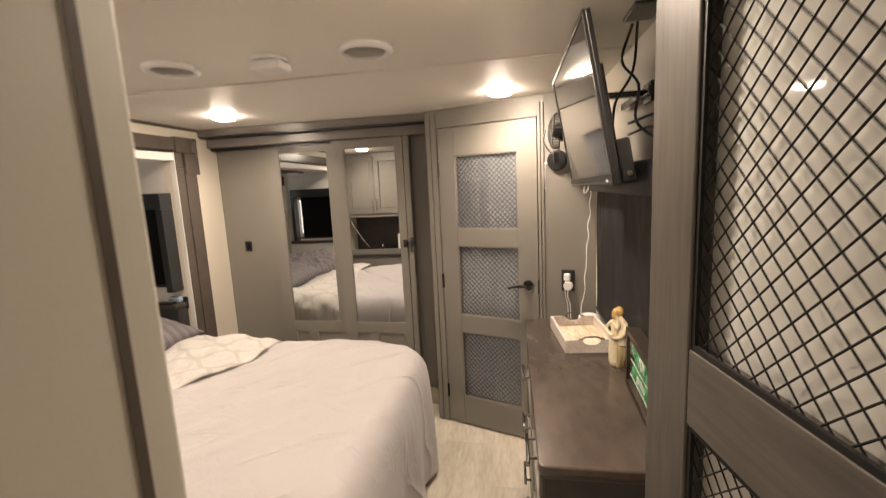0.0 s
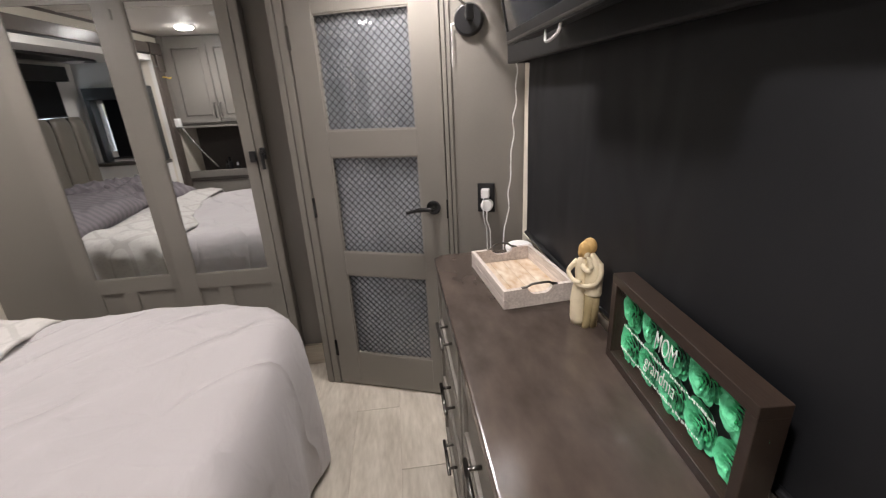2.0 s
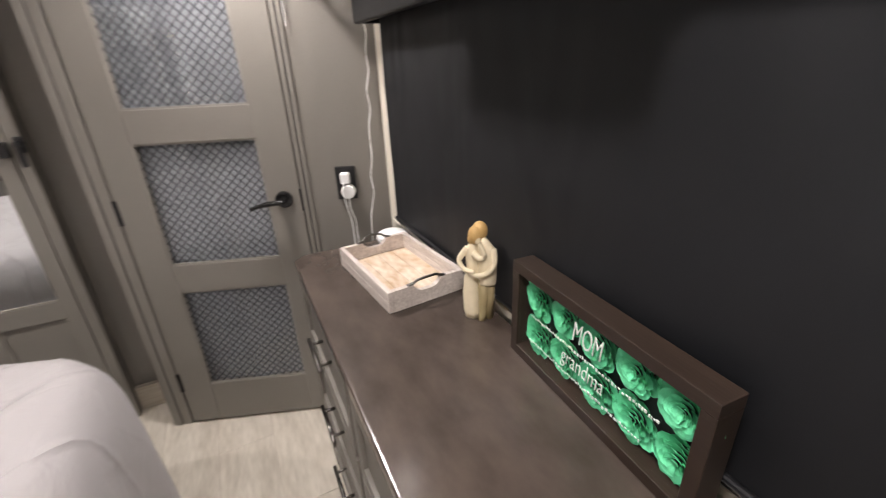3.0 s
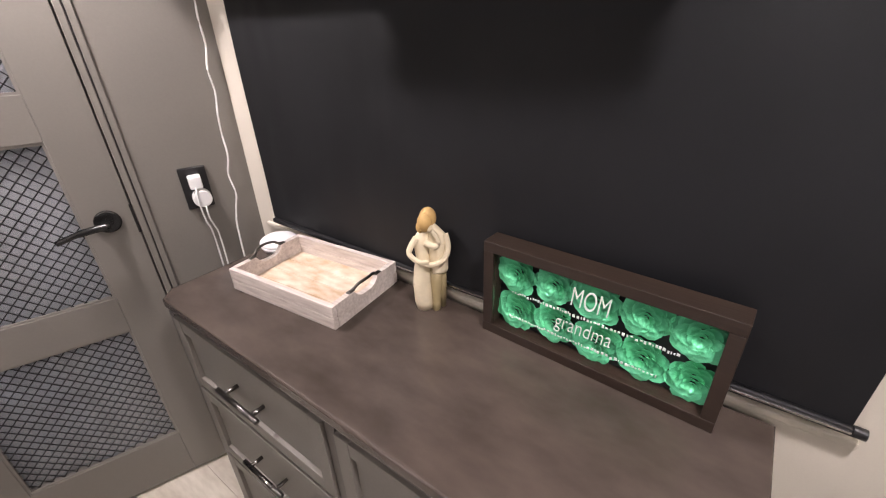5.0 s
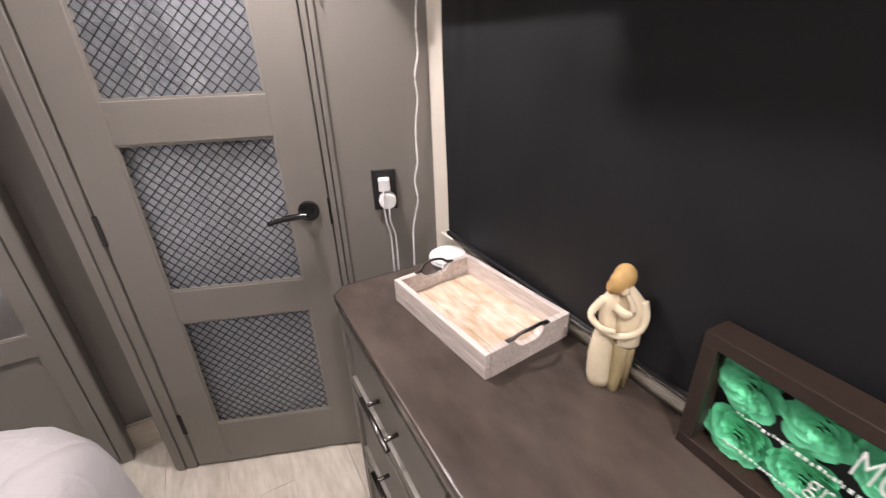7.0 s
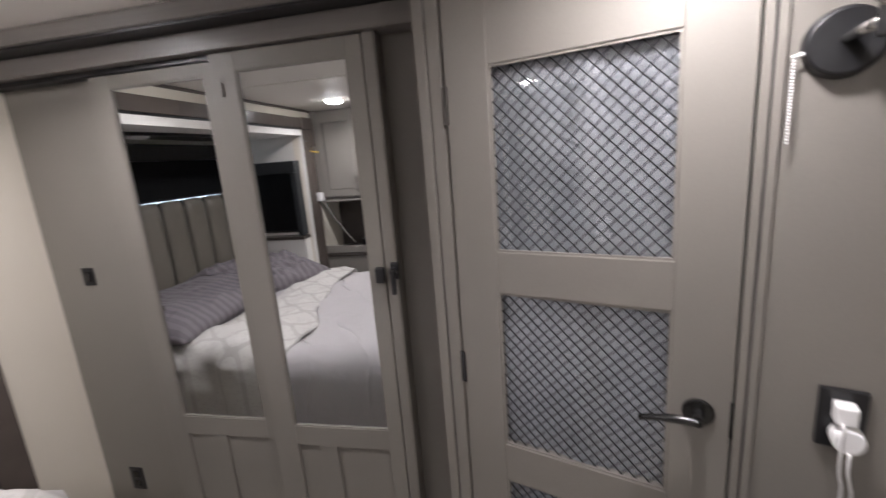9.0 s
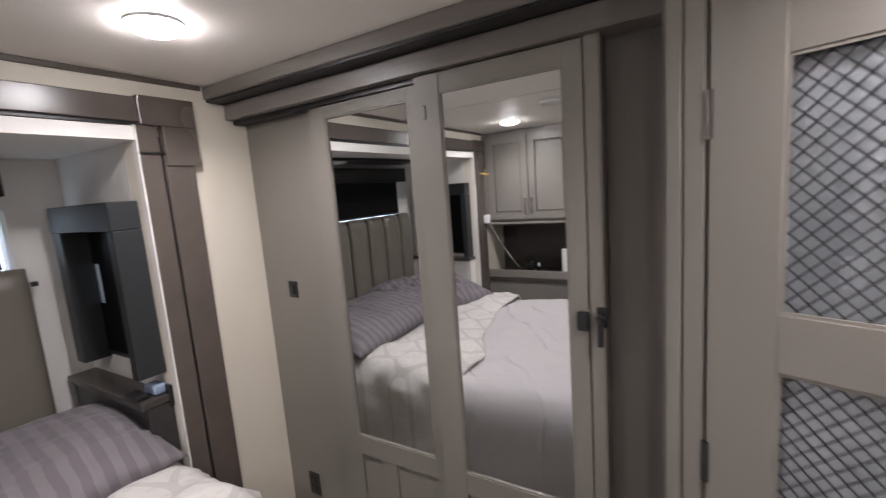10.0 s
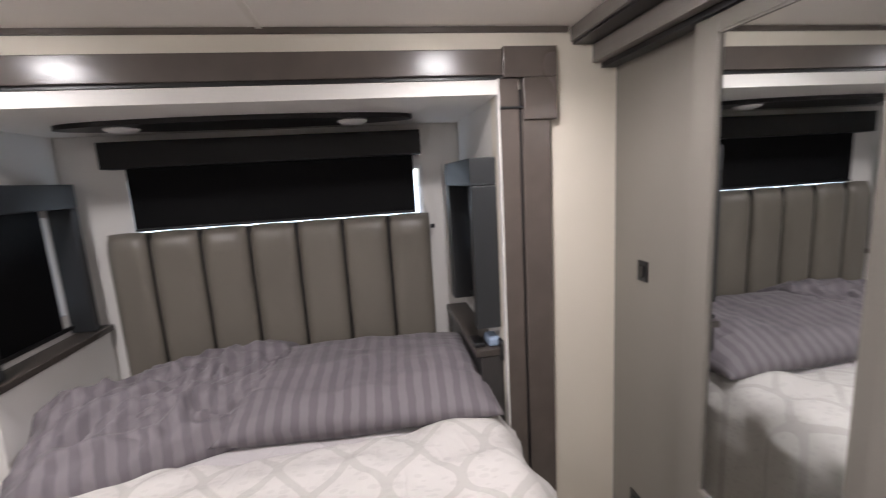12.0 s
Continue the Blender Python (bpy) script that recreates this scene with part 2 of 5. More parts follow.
def fold_lines(m, pitch, height):
    """Long straight creases left by folding, running slantwise and fading in and out."""
    n, l, p = nodes_of(m)
    co, mp = n.new("ShaderNodeTexCoord"), n.new("ShaderNodeMapping")
    mp.inputs["Rotation"].default_value = (0, 0, radians(38))
    l.new(co.outputs["Object"], mp.inputs["Vector"])
    sep, sway, patch = n.new("ShaderNodeSeparateXYZ"), n.new("ShaderNodeTexNoise"), n.new("ShaderNodeTexNoise")
    sway.inputs["Scale"].default_value, patch.inputs["Scale"].default_value = 1.6, 2.7
    for k in (sway, patch, sep):
        l.new(mp.outputs["Vector"], k.inputs["Vector"])
    f = math_node(m, "FRACT", math_node(m, "ADD", math_node(m, "DIVIDE", sep.outputs["X"], pitch), math_node(m, "MULTIPLY", sway.outputs["Fac"], 1.4)))
    away = math_node(m, "ABSOLUTE", math_node(m, "SUBTRACT", f, 0.5))
    line = math_node(m, "MAXIMUM", math_node(m, "SUBTRACT", 1.0, math_node(m, "MULTIPLY", away, 9.0)), 0.0)
    shown = math_node(m, "MAXIMUM", math_node(m, "SUBTRACT", patch.outputs["Fac"], 0.42), 0.0)
    b = n.new("ShaderNodeBump")
    b.inputs["Strength"].default_value, b.inputs["Distance"].default_value = 0.8, height
    l.new(math_node(m, "MULTIPLY", math_node(m, "MULTIPLY", line, line), math_node(m, "MULTIPLY", shown, 5.0)), b.inputs["Height"])
    l.new(p.inputs["Normal"].links[0].from_socket, b.inputs["Normal"])
    l.new(b.outputs["Normal"], p.inputs["Normal"])
    return m


fold_lines(SHEET_WHITE, 0.22, 0.010)
MATTRESS = cloth("mattress_cloth", (0.60, 0.58, 0.56))


def trellis_cloth():
    """White quilt with a pale grey trellis print."""
    m = cloth("trellis_quilt", (0.51, 0.49, 0.465), crease=0.4)
    n, l, p = nodes_of(m)
    sep = n.new("ShaderNodeSeparateXYZ")
    l.new(n.new("ShaderNodeTexCoord").outputs["Object"], sep.inputs["Vector"])
    sway = math_node(m, "MULTIPLY", math_node(m, "COSINE", math_node(m, "MULTIPLY", sep.outputs["X"], 2 * math.pi / 0.30)), 0.25)
    row = math_node(m, "DIVIDE", sep.outputs["Y"], 0.21)
    one = math_node(m, "ABSOLUTE", math_node(m, "SUBTRACT", math_node(m, "FRACT", math_node(m, "ADD", math_node(m, "SUBTRACT", row, sway), 20.5)), 0.5))
    two = math_node(m, "ABSOLUTE", math_node(m, "SUBTRACT", math_node(m, "FRACT", math_node(m, "ADD", math_node(m, "ADD", row, sway), 20.0)), 0.5))
    line = math_node(m, "LESS_THAN", math_node(m, "MINIMUM", one, two), 0.075)
    damask = n.new("ShaderNodeTexVoronoi")
    damask.inputs["Scale"].default_value = 38
    fleck = math_node(m, "LESS_THAN", damask.outputs["Distance"], 0.34)
    blend_in(m, math_node(m, "MULTIPLY", fleck, 0.35), (0.40, 0.385, 0.365))
    blend_in(m, math_node(m, "MULTIPLY", line, 0.55), (0.36, 0.345, 0.32))
    return m


TRELLIS = trellis_cloth()


def striped_cloth():
    """Mauve grey sateen with tone-on-tone stripes."""
    m = cloth("striped_sateen", (0.165, 0.147, 0.158), crease=0.3, rough=0.6)
    n, l, p = nodes_of(m)
    sep = n.new("ShaderNodeSeparateXYZ")
    l.new(n.new("ShaderNodeTexCoord").outputs["Object"], sep.inputs["Vector"])
    bend = n.new("ShaderNodeTexNoise")
    bend.inputs["Scale"].default_value = 5.0
    wavy = math_node(m, "ADD", sep.outputs["Y"], math_node(m, "MULTIPLY", bend.outputs["Fac"], 0.022))
    w = math_node(m, "SINE", math_node(m, "MULTIPLY", wavy, 2 * math.pi / 0.056))
    s = math_node(m, "GREATER_THAN", w, 0.0)
    blend_in(m, math_node(m, "MULTIPLY", s, 0.62), (0.098, 0.087, 0.096))
    return m


STRIPES = striped_cloth()


# ---------------------------------------------------------------- builders
LOCAL = set()


def thing(name, at=(0, 0, 0), m=None, label="", category="", group="", kind=""):
    """An Empty at the base of a thing. With m its parts are given in its own axes, else in the world's."""
    ob = new(name)
    ob.empty_display_size = 0.05
    ob.matrix_basis = m if m is not None else Matrix.Translation(at)
    if m is not None:
        LOCAL.add(ob.name)
    return tagged(ob, label, category, group, kind)


def part(name, bm, mat, parent=None, label="", smooth=False):
    """Links a bmesh as one mesh object, under a thing or a part if given."""
    me = bpy.data.meshes.new(name)
    bmesh.ops.recalc_face_normals(bm, faces=bm.faces)
    bm.to_mesh(me)
    bm.free()
    for mt in mat if isinstance(mat, (list, tuple)) else (mat,):
        me.materials.append(mt)
    if smooth:
        me.polygons.foreach_set("use_smooth", [True] * len(me.polygons))
    return child(name, me, parent, label)


def child(name, me, parent=None, label=""):
    ob = new(name, me)
    if parent is not None:
        ob.parent = parent
        if parent.type == "EMPTY" and parent.name not in LOCAL:
            ob.matrix_parent_inverse = parent.matrix_basis.inverted()
    if label:
        ob["label"] = label
    return ob


def box(bm, x0, x1, y0, y1, z0, z1, b=0.0, m=None, seg=2, mi=0):
    """Adds a box, its edges rounded by b, to bm."""
    mt = Matrix.LocRotScale(((x0 + x1) / 2, (y0 + y1) / 2, (z0 + z1) / 2), None, (abs(x1 - x0), abs(y1 - y0), abs(z1 - z0)))
    g = bmesh.ops.create_cube(bm, size=1, matrix=(m @ mt) if m is not None else mt)
    faces = {f for v in g["verts"] for f in v.link_faces}
    for f in faces:
        f.material_index = mi
    if b:
        edges = list({e for v in g["verts"] for e in v.link_edges})
        bmesh.ops.bevel(bm, geom=edges, offset=b, segments=seg, profile=0.5, affect="EDGES", clamp_overlap=True)
    return bm


def boxes(*rows, b=0.0, m=None):
    bm = bmesh.new()
    for r in rows:
        box(bm, *r, b=b, m=m)
    return bm


def drum(bm, c, axis, r, h, seg=32, r2=None, b=0.0):
    """Adds a cylinder or cone frustum: centre of its base, axis, radii, height."""
    q = Vector(axis).normalized()
    m = Matrix.Translation(Vector(c) + q * h / 2) @ q.to_track_quat("Z", "Y").to_matrix().to_4x4()
    g = bmesh.ops.create_cone(bm, cap_ends=True, segments=seg, radius1=r, radius2=r if r2 is None else r2, depth=h, matrix=m)
    if b:
        edges = [e for e in {e for v in g["verts"] for e in v.link_edges} if len(e.link_faces) == 2 and any(len(f.verts) > 4 for f in e.link_faces)]
        bmesh.ops.bevel(bm, geom=edges, offset=b, segments=2, profile=0.5, affect="EDGES")
    return bm


def tube(bm, points, r, seg=8):
    """Adds a round bar or cord along points."""
    pts = [Vector(p) for p in points]
    rings = []
    for i, p in enumerate(pts):
        d = (pts[min(i + 1, len(pts) - 1)] - pts[max(i - 1, 0)]).normalized()
        side = d.cross(Vector((0, 0, 1)))
        side = side.normalized() if side.length > 1e-3 else Vector((1, 0, 0))
        up = side.cross(d)
        rad = r[i] if isinstance(r, (list, tuple)) else r
        rings.append([bm.verts.new(p + rad * (math.cos(2 * math.pi * k / seg) * side + math.sin(2 * math.pi * k / seg) * up)) for k in range(seg)])
    for a, c in zip(rings, rings[1:]):
        for k in range(seg):
            bm.faces.new((a[k], a[(k + 1) % seg], c[(k + 1) % seg], c[k]))
    bm.faces.new(rings[0])
    bm.faces.new(rings[-1])
    return bm


def curve_points(ctrl, n=24):
    """Points on a smooth curve through ctrl."""
    c = [Vector(p) for p in ctrl]
    c = [2 * c[0] - c[1]] + c + [2 * c[-1] - c[-2]]
    out = []
    per = max(2, n // (len(c) - 3))
    for i in range(1, len(c) - 2):
        for k in range(per):
            t = k / per
            a, b2, d, e = c[i - 1], c[i], c[i + 1], c[i + 2]
            out.append(0.5 * (2 * b2 + (d - a) * t + (2 * a - 5 * b2 + 4 * d - e) * t * t + (3 * b2 - a - 3 * d + e) * t ** 3))
    return out + [c[-2]]


def blob(bm, c, s, seg=20, rot=None, mi=0):
    """Adds an ellipsoid."""
    m = Matrix.LocRotScale(c, Euler([radians(a) for a in rot]) if rot else None, s)
    g = bmesh.ops.create_uvsphere(bm, u_segments=seg, v_segments=max(8, seg * 2 // 3), radius=1, matrix=m)
    for f in {f for v in g["verts"] for f in v.link_faces}:
        f.material_index, f.smooth = mi, True
    return bm


def grid(nu, nv, f):
    """A sheet of nu x nv cells through f(u, v)."""
    bm = bmesh.new()
    vs = [[bm.verts.new(f(i / nu, j / nv)) for j in range(nv + 1)] for i in range(nu + 1)]
    for i in range(nu):
        for j in range(nv):
            bm.faces.new((vs[i][j], vs[i + 1][j], vs[i + 1][j + 1], vs[i][j + 1]))
    return bm


def wall(name, rows, mat, label, b=0.0):
    return tagged(part(name, boxes(*rows, b=b), mat), label, "wall", kind="structure")


def lettering(text, size, m, mat, parent, wide=1.0, name="lettering"):
    """Raised letters in the built-in font, as a mesh."""
    cu = bpy.data.curves.new(name, "FONT")
    cu.body, cu.size, cu.extrude, cu.align_x, cu.align_y = text, size, 0.0006, "CENTER", "CENTER"
    cu.shear, cu.offset = 0.14, -0.0006
    tmp = new("letter_form", cu)
    bpy.context.view_layer.update()
    me = bpy.data.meshes.new_from_object(tmp.evaluated_get(bpy.context.evaluated_depsgraph_get()))
    bpy.data.objects.remove(tmp)
    me.name = name
    me.transform(m @ Matrix.Diagonal((wide, 1, 1, 1)))
    me.materials.clear()
    me.materials.append(mat)
    return child(name, me, parent)


# ---------------------------------------------------------------- the shell
WX, EX = -2.03, 0.485          # inner faces of the side walls
SY0, SY1 = 0.77, 2.51          # the slide-out, across
SX, SZ = -2.68, 1.785          # its end wall and ceiling
CZ = 2.0

ground = tagged(part("ground", boxes((-150, 150, -150, 150, -1.3, -1.1)), DIRT), "grey brown gravel ground outside", "ground", kind="structure")

wall("wall_west", [(WX - 0.06, WX, 0.0, SY0, 0, CZ), (WX - 0.06, WX, SY1, 3.2, 0, CZ), (WX - 0.06, WX, SY0, SY1, SZ + 0.045, CZ)], CREAM, "cream papered wall around the bed slide-out")
wall("wall_east", [(EX, EX + 0.06, -1.5, 2.7, 0, CZ)], CREAM, "cream papered wall behind the dresser")
wall("wall_south", [(WX, -0.19, 0.06, 0.15, 0, CZ), (0.40, EX, 0.06, 0.16, 0, CZ), (-0.19, 0.40, 0.06, 0.15, 1.96, CZ)], CREAM, "cream wall with the bedroom doorway", b=0.004)
wall("hall_wall", [(-0.75, -0.69, -1.5, 0.06, 0, CZ), (-0.75, EX, -1.56, -1.5, 0, CZ)], CREAM, "plain cream hallway walls behind the doorway")
tagged(part("door_jamb", boxes((-1.18, -0.19, 0.151, 0.374, 0, CZ), b=0.004), JAMB), "pale grey beige partition end beside the doorway", "door jamb", kind="structure")
# Dark strip on the jamb's face, painted for the shaded gap between its pieces.
tagged(part("jamb_gap_shade", boxes((-0.192, -0.1888, 0.3365, 0.3455, 0, 1.96), b=0.0006), SLIDE_TRIM), "thin dark brown strip painted as the jamb gap's shade", "seal strip", kind="structure")
SIDE = (-2.555, -2.13, 1.05, 1.46)   # small windows in the slide-out's side walls
for k, (wy0, wy1) in enumerate(((SY1, SY1 + 0.05), (SY0 - 0.05, SY0))):
    wall("slide_wall_%d" % (k + 1), [(SX, SIDE[0], wy0, wy1, 0.1, SZ + 0.05), (SIDE[1], WX - 0.061, wy0, wy1, 0.1, SZ + 0.05), (SIDE[0], SIDE[1], wy0, wy1, 0.1, SIDE[2]), (SIDE[0], SIDE[1], wy0, wy1, SIDE[3], SZ + 0.05)], WHITE_WALL, "white side wall of the bed slide-out with a small window")
    side_pane = tagged(part("window_%d" % (k + 2), boxes((SIDE[0], SIDE[1], (wy0 + wy1) / 2 - 0.002, (wy0 + wy1) / 2 + 0.002, SIDE[2], SIDE[3])), GLASS), "small side window pane of the slide-out", "window", kind="structure")
    side_pane.visible_shadow = False
WIN = (1.025, 2.322, 1.12, 1.59)
wall("slide_end_wall", [(SX - 0.05, SX, SY0 - 0.05, WIN[0], 0.1, SZ + 0.05), (SX - 0.05, SX, WIN[1], SY1 + 0.05, 0.1, SZ + 0.05), (SX - 0.05, SX, WIN[0], WIN[1], 0.1, WIN[2]), (SX - 0.05, SX, WIN[0], WIN[1], WIN[3], SZ + 0.05)], WHITE_WALL, "white end wall of the slide-out with a wide window")
tagged(part("slide_ceiling", boxes((SX - 0.05, WX + 0.025, SY0, SY1, SZ, SZ + 0.045)), WHITE_WALL), "white low ceiling of the bed slide-out", "ceiling", kind="structure")
tagged(part("slide_floor", boxes((SX - 0.05, WX, SY0 - 0.05, SY1 + 0.05, 0.05, 0.1)), FLOOR_BASE), "raised floor of the slide-out under the bed", "floor", kind="structure")

ceil_bm = boxes((WX - 0.06, EX + 0.06, -1.56, 3.25, CZ, CZ + 0.05))
ceiling = tagged(part("ceiling", ceil_bm, CEIL), "smooth satin off-white ceiling panels", "ceiling", kind="structure")
tagged(part("ceiling_seam", boxes((WX, EX, 1.775, 1.795, CZ - 0.005, CZ), b=0.002), CEIL_TRIM), "white strip over the ceiling seam", "trim", kind="structure")
tagged(part("ceiling_trim", boxes((WX, WX + 0.012, 0.15, 2.77, 1.982, CZ), b=0.002), SLIDE_TRIM), "thin dark brown strip under the ceiling", "trim", kind="structure")

# slide-out surround
TX = WX + 0.03
slide_trim = thing("slide_trim", (TX, 1.64, 0), label="brown grey wood surround of the bed slide-out", category="trim", kind="structure")
part("head_board", boxes((WX, TX, SY0 - 0.02, SY1 + 0.02, 1.845, 1.925), b=0.003), SLIDE_TRIM, slide_trim)
# Black strips here and below are the trim's dark grooves, shade put in as colour.
part("head_groove_shade", boxes((WX, TX - 0.012, SY0, SY1 + 0.08, 1.834, 1.845)), BLACK, slide_trim, "black strip laid in as the groove's shade")
for sgn, y in ((1, SY1), (-1, SY0)):
    span = lambda a, c: (min(y + sgn * a, y + sgn * c), max(y + sgn * a, y + sgn * c))
    part("liner", boxes((WX + 0.0005, TX + 0.001, *span(0.0, 0.0045), 0.1, 1.834)), WHITE_WALL, slide_trim, "white edge liner")
    part("side_board", boxes((WX, TX, *span(0.005, 0.072), 0, 1.834), b=0.003), SLIDE_TRIM, slide_trim)
    part("outer_board", boxes((WX, TX, *span(0.082, 0.182), 0, 1.74), b=0.003), SLIDE_TRIM, slide_trim)
    part("side_groove_shade", boxes((WX, TX - 0.012, *span(0.072, 0.082), 0, 1.80)), BLACK, slide_trim, "black strip laid in as the groove's shade")
    part("corner_block", boxes((WX, TX + 0.008, *span(0.086, 0.205), 1.70, 1.835), (WX, TX + 0.008, *span(0.02, 0.205), 1.8355, 1.932), b=0.003), SLIDE_TRIM, slide_trim)
    part("block_groove_shade", boxes((WX, TX + 0.004, *span(0.004, 0.19), 1.738, 1.745)), BLACK, slide_trim, "black strip laid in as the groove's shade")

# wardrobe wall
wall("wall_north", [(WX - 0.06, EX + 0.3, 3.15, 3.25, 0, CZ)], CREAM, "plain wall behind the wardrobe")
wardrobe = thing("wardrobe", (-1.25, 2.95, 0), label="greige built-in wardrobe with two mirrored sliding doors", category="wardrobe")
part("crown", boxes((WX, -0.44, 2.78, 3.0, 1.952, CZ), b=0.004), FASCIA, wardrobe)
# Black strip paints the shade on the crown's underside.
part("crown_shade_strip", boxes((WX, -0.44, 2.790, 3.0, 1.944, 1.952)), BLACK, wardrobe, "black strip painted as the shade under the crown")
part("fascia", boxes((WX, -0.44, 2.86, 2.94, 1.884, 1.944), b=0.003), FASCIA, wardrobe)
part("fixed_panel", boxes((WX, -1.60, 2.95, 2.97, 0, 1.95)), GREIGE, wardrobe)
part("end_panel", boxes((-0.60, -0.44, 2.952, 2.972, 0.10, 1.95)), GREIGE_DARK, wardrobe, "darker greige end panel")
part("end_stile", boxes((-0.6405, -0.600, 2.885, 2.9515, 0, 1.90), b=0.006), GREIGE, wardrobe)
part("carcass_back", boxes((-1.60, -0.60, 2.975, 2.99, 0, 1.95)), GREIGE_DARK, wardrobe)
part("track", boxes((WX, -0.60, 2.895, 2.945, 1.868, 1.884)), BLACK, wardrobe, "black sliding track")
part("kick_board", boxes((-0.60, -0.44, 2.93, 2.972, 0, 0.118), b=0.002), BASE_WOOD, wardrobe, "pale wood-look base board")


def sliding_door(x0, x1, y, ztop, mx0, mx1, p1, p2, p3, p4):
    """A wardrobe door: flat frame, tall mirror above, two narrow sunk panels below."""
    t = 0.022
    zs = (0.62, 1.826)
    zp = (0.06, 0.545)
    d = part("sliding_door", boxes((x0 + 0.004, x1 - 0.004, y + 0.0165, y + t, 0.034, ztop - 0.004)), GREIGE, wardrobe)
    for e in ((x0, mx0), (mx1, x1)):
        part("stile", boxes((*e, y, y + 0.0164, 0.03, ztop), b=0.0012), GREIGE, d)
    for e in ((zs[1], ztop), (zp[1], zs[0]), (0.03, zp[0])):
        part("rail", boxes((mx0, mx1, y + 0.0004, y + 0.0164, *e), b=0.0008), GREIGE, d)
    for e in ((mx0, p1), (p2, p3), (p4, mx1)):
        part("muntin", boxes((*e, y + 0.0004, y + 0.0164, *zp), b=0.0008), GREIGE, d)
    part("mirror", boxes((mx0, mx1, y + 0.008, y + 0.012, *zs)), MIRROR, d, "clear mirror glass")
    bead = 0.005
    part("mirror_bead", boxes((mx0, mx1, y + 0.003, y + 0.0075, zs[0], zs[0] + bead), (mx0, mx1, y + 0.003, y + 0.0075, zs[1] - bead, zs[1]),
                              (mx0, mx0 + bead, y + 0.003, y + 0.0075, zs[0] + bead, zs[1] - bead), (mx1 - bead, mx1, y + 0.003, y + 0.0075, zs[0] + bead, zs[1] - bead)), GREIGE, d)
    for a, c in ((p1, p2), (p3, p4)):
        part("sunk_panel", boxes((a, c, y + 0.010, y + 0.016, *zp)), GREIGE, d)
    return d


door_left = sliding_door(-1.607, -1.112, 2.906, 1.866, -1.532, -1.177, -1.525, -1.422, -1.356, -1.176)
door_right = sliding_door(-1.130, -0.642, 2.882, 1.880, -1.046, -0.689, -1.043, -0.955, -0.890, -0.696)
part("guide_plate", boxes((-1.103, -1.092, 2.877, 2.882, 1.755, 1.795), b=0.002), GREIGE_DARK, door_right, "small dark guide plate")
lk = bmesh.new()
box(lk, -0.668, -0.640, 2.862, 2.882, 1.155, 1.205, b=0.004)
part("pull", lk, BLACK, door_right, "black finger pull")
catch = bmesh.new()
box(catch, -0.620, -0.594, 2.872, 2.885, 1.165, 1.218, b=0.004)
drum(catch, (-0.607, 2.872, 1.195), (0, -1, 0), 0.011, 0.02, 16)
box(catch, -0.614, -0.601, 2.846, 2.862, 1.122, 1.20, b=0.003)
part("latch", catch, BLACK, wardrobe, "black turn latch")


def plate_switch(name, x, y, z, w, h, label, category, rocker=True):
    t = thing(name, (x, y, z - h / 2), label=label, category=category)
    part("plate", boxes((x - w / 2, x + w / 2, y - 0.006, y, z - h / 2, z + h / 2), b=0.002), BLACK, t)
    if rocker:
        part("rocker", boxes((x - w * 0.22, x + w * 0.22, y - 0.010, y - 0.006, z - h * 0.28, z + h * 0.28), b=0.002), BLACK_METAL, t)
    else:
        for dz in (-0.022, 0.022):
            part("socket", boxes((x - 0.014, x + 0.014, y - 0.009, y - 0.006, z + dz - 0.014, z + dz + 0.014), b=0.003), BLACK_METAL, t)
    return t


plate_switch("light_switch", -1.858, 2.95, 1.178, 0.050, 0.070, "small black light switch on the greige panel", "switch")
plate_switch("power_outlet", -1.875, 2.95, 0.278, 0.062, 0.105, "black power outlet low on the greige panel", "outlet", False)

# angled bath wall, along its own axis
ORIGIN, WAY = Vector((-0.276, 2.686, 0)), Vector((0.938, -0.346, 0)).normalized()
ANG = math.degrees(math.atan2(WAY.y, WAY.x))
BATH = Matrix.Translation(ORIGIN) @ Matrix.Rotation(radians(ANG), 4, "Z")
bath_wall = thing("wall_bath", ORIGIN, label="greige angled wall around the bath door", category="wall", kind="structure")
for side in ((-0.185, -0.118, 0, CZ), (0.508, 0.86, 0, CZ), (-0.118, 0.508, 1.892, CZ)):
    part("wall_panel", boxes((side[0], side[1], 0.004, 0.06, side[2], side[3]), m=BATH), GREIGE, bath_wall)
part("return_panel", boxes((-0.46, -0.440, 2.752, 3.0, 0, CZ)), GREIGE, bath_wall)
for s0, s1, front, top in ((-0.187, -0.160, -0.008, 1.985), (-0.156, -0.120, -0.004, 1.985), (0.506, 0.5218, -0.005, 1.96), (0.5252, 0.540, -0.004, 1.96)):
    part("door_casing", boxes((s0, s1, front, 0.0035, 0, top), b=0.002, m=BATH), GREIGE, bath_wall, "thin greige casing strip")
# Thin black strips paint the shade in the gaps between casing strips.
for s0, s1, top in ((0.5222, 0.5248, 1.96), (-0.1590, -0.1570, 1.98)):
    part("gap_shade_strip", boxes((s0, s1, -0.001, 0.0035, 0, top), m=BATH), BLACK, bath_wall, "black strip set in as the gap's shade")
# Black sheet in place of the unlit room behind the door.
part("bath_back", boxes((-0.2, 0.86, 0.075, 0.085, 0, CZ), m=BATH), BLACK, bath_wall, "black sheet standing in for the unlit bathroom")


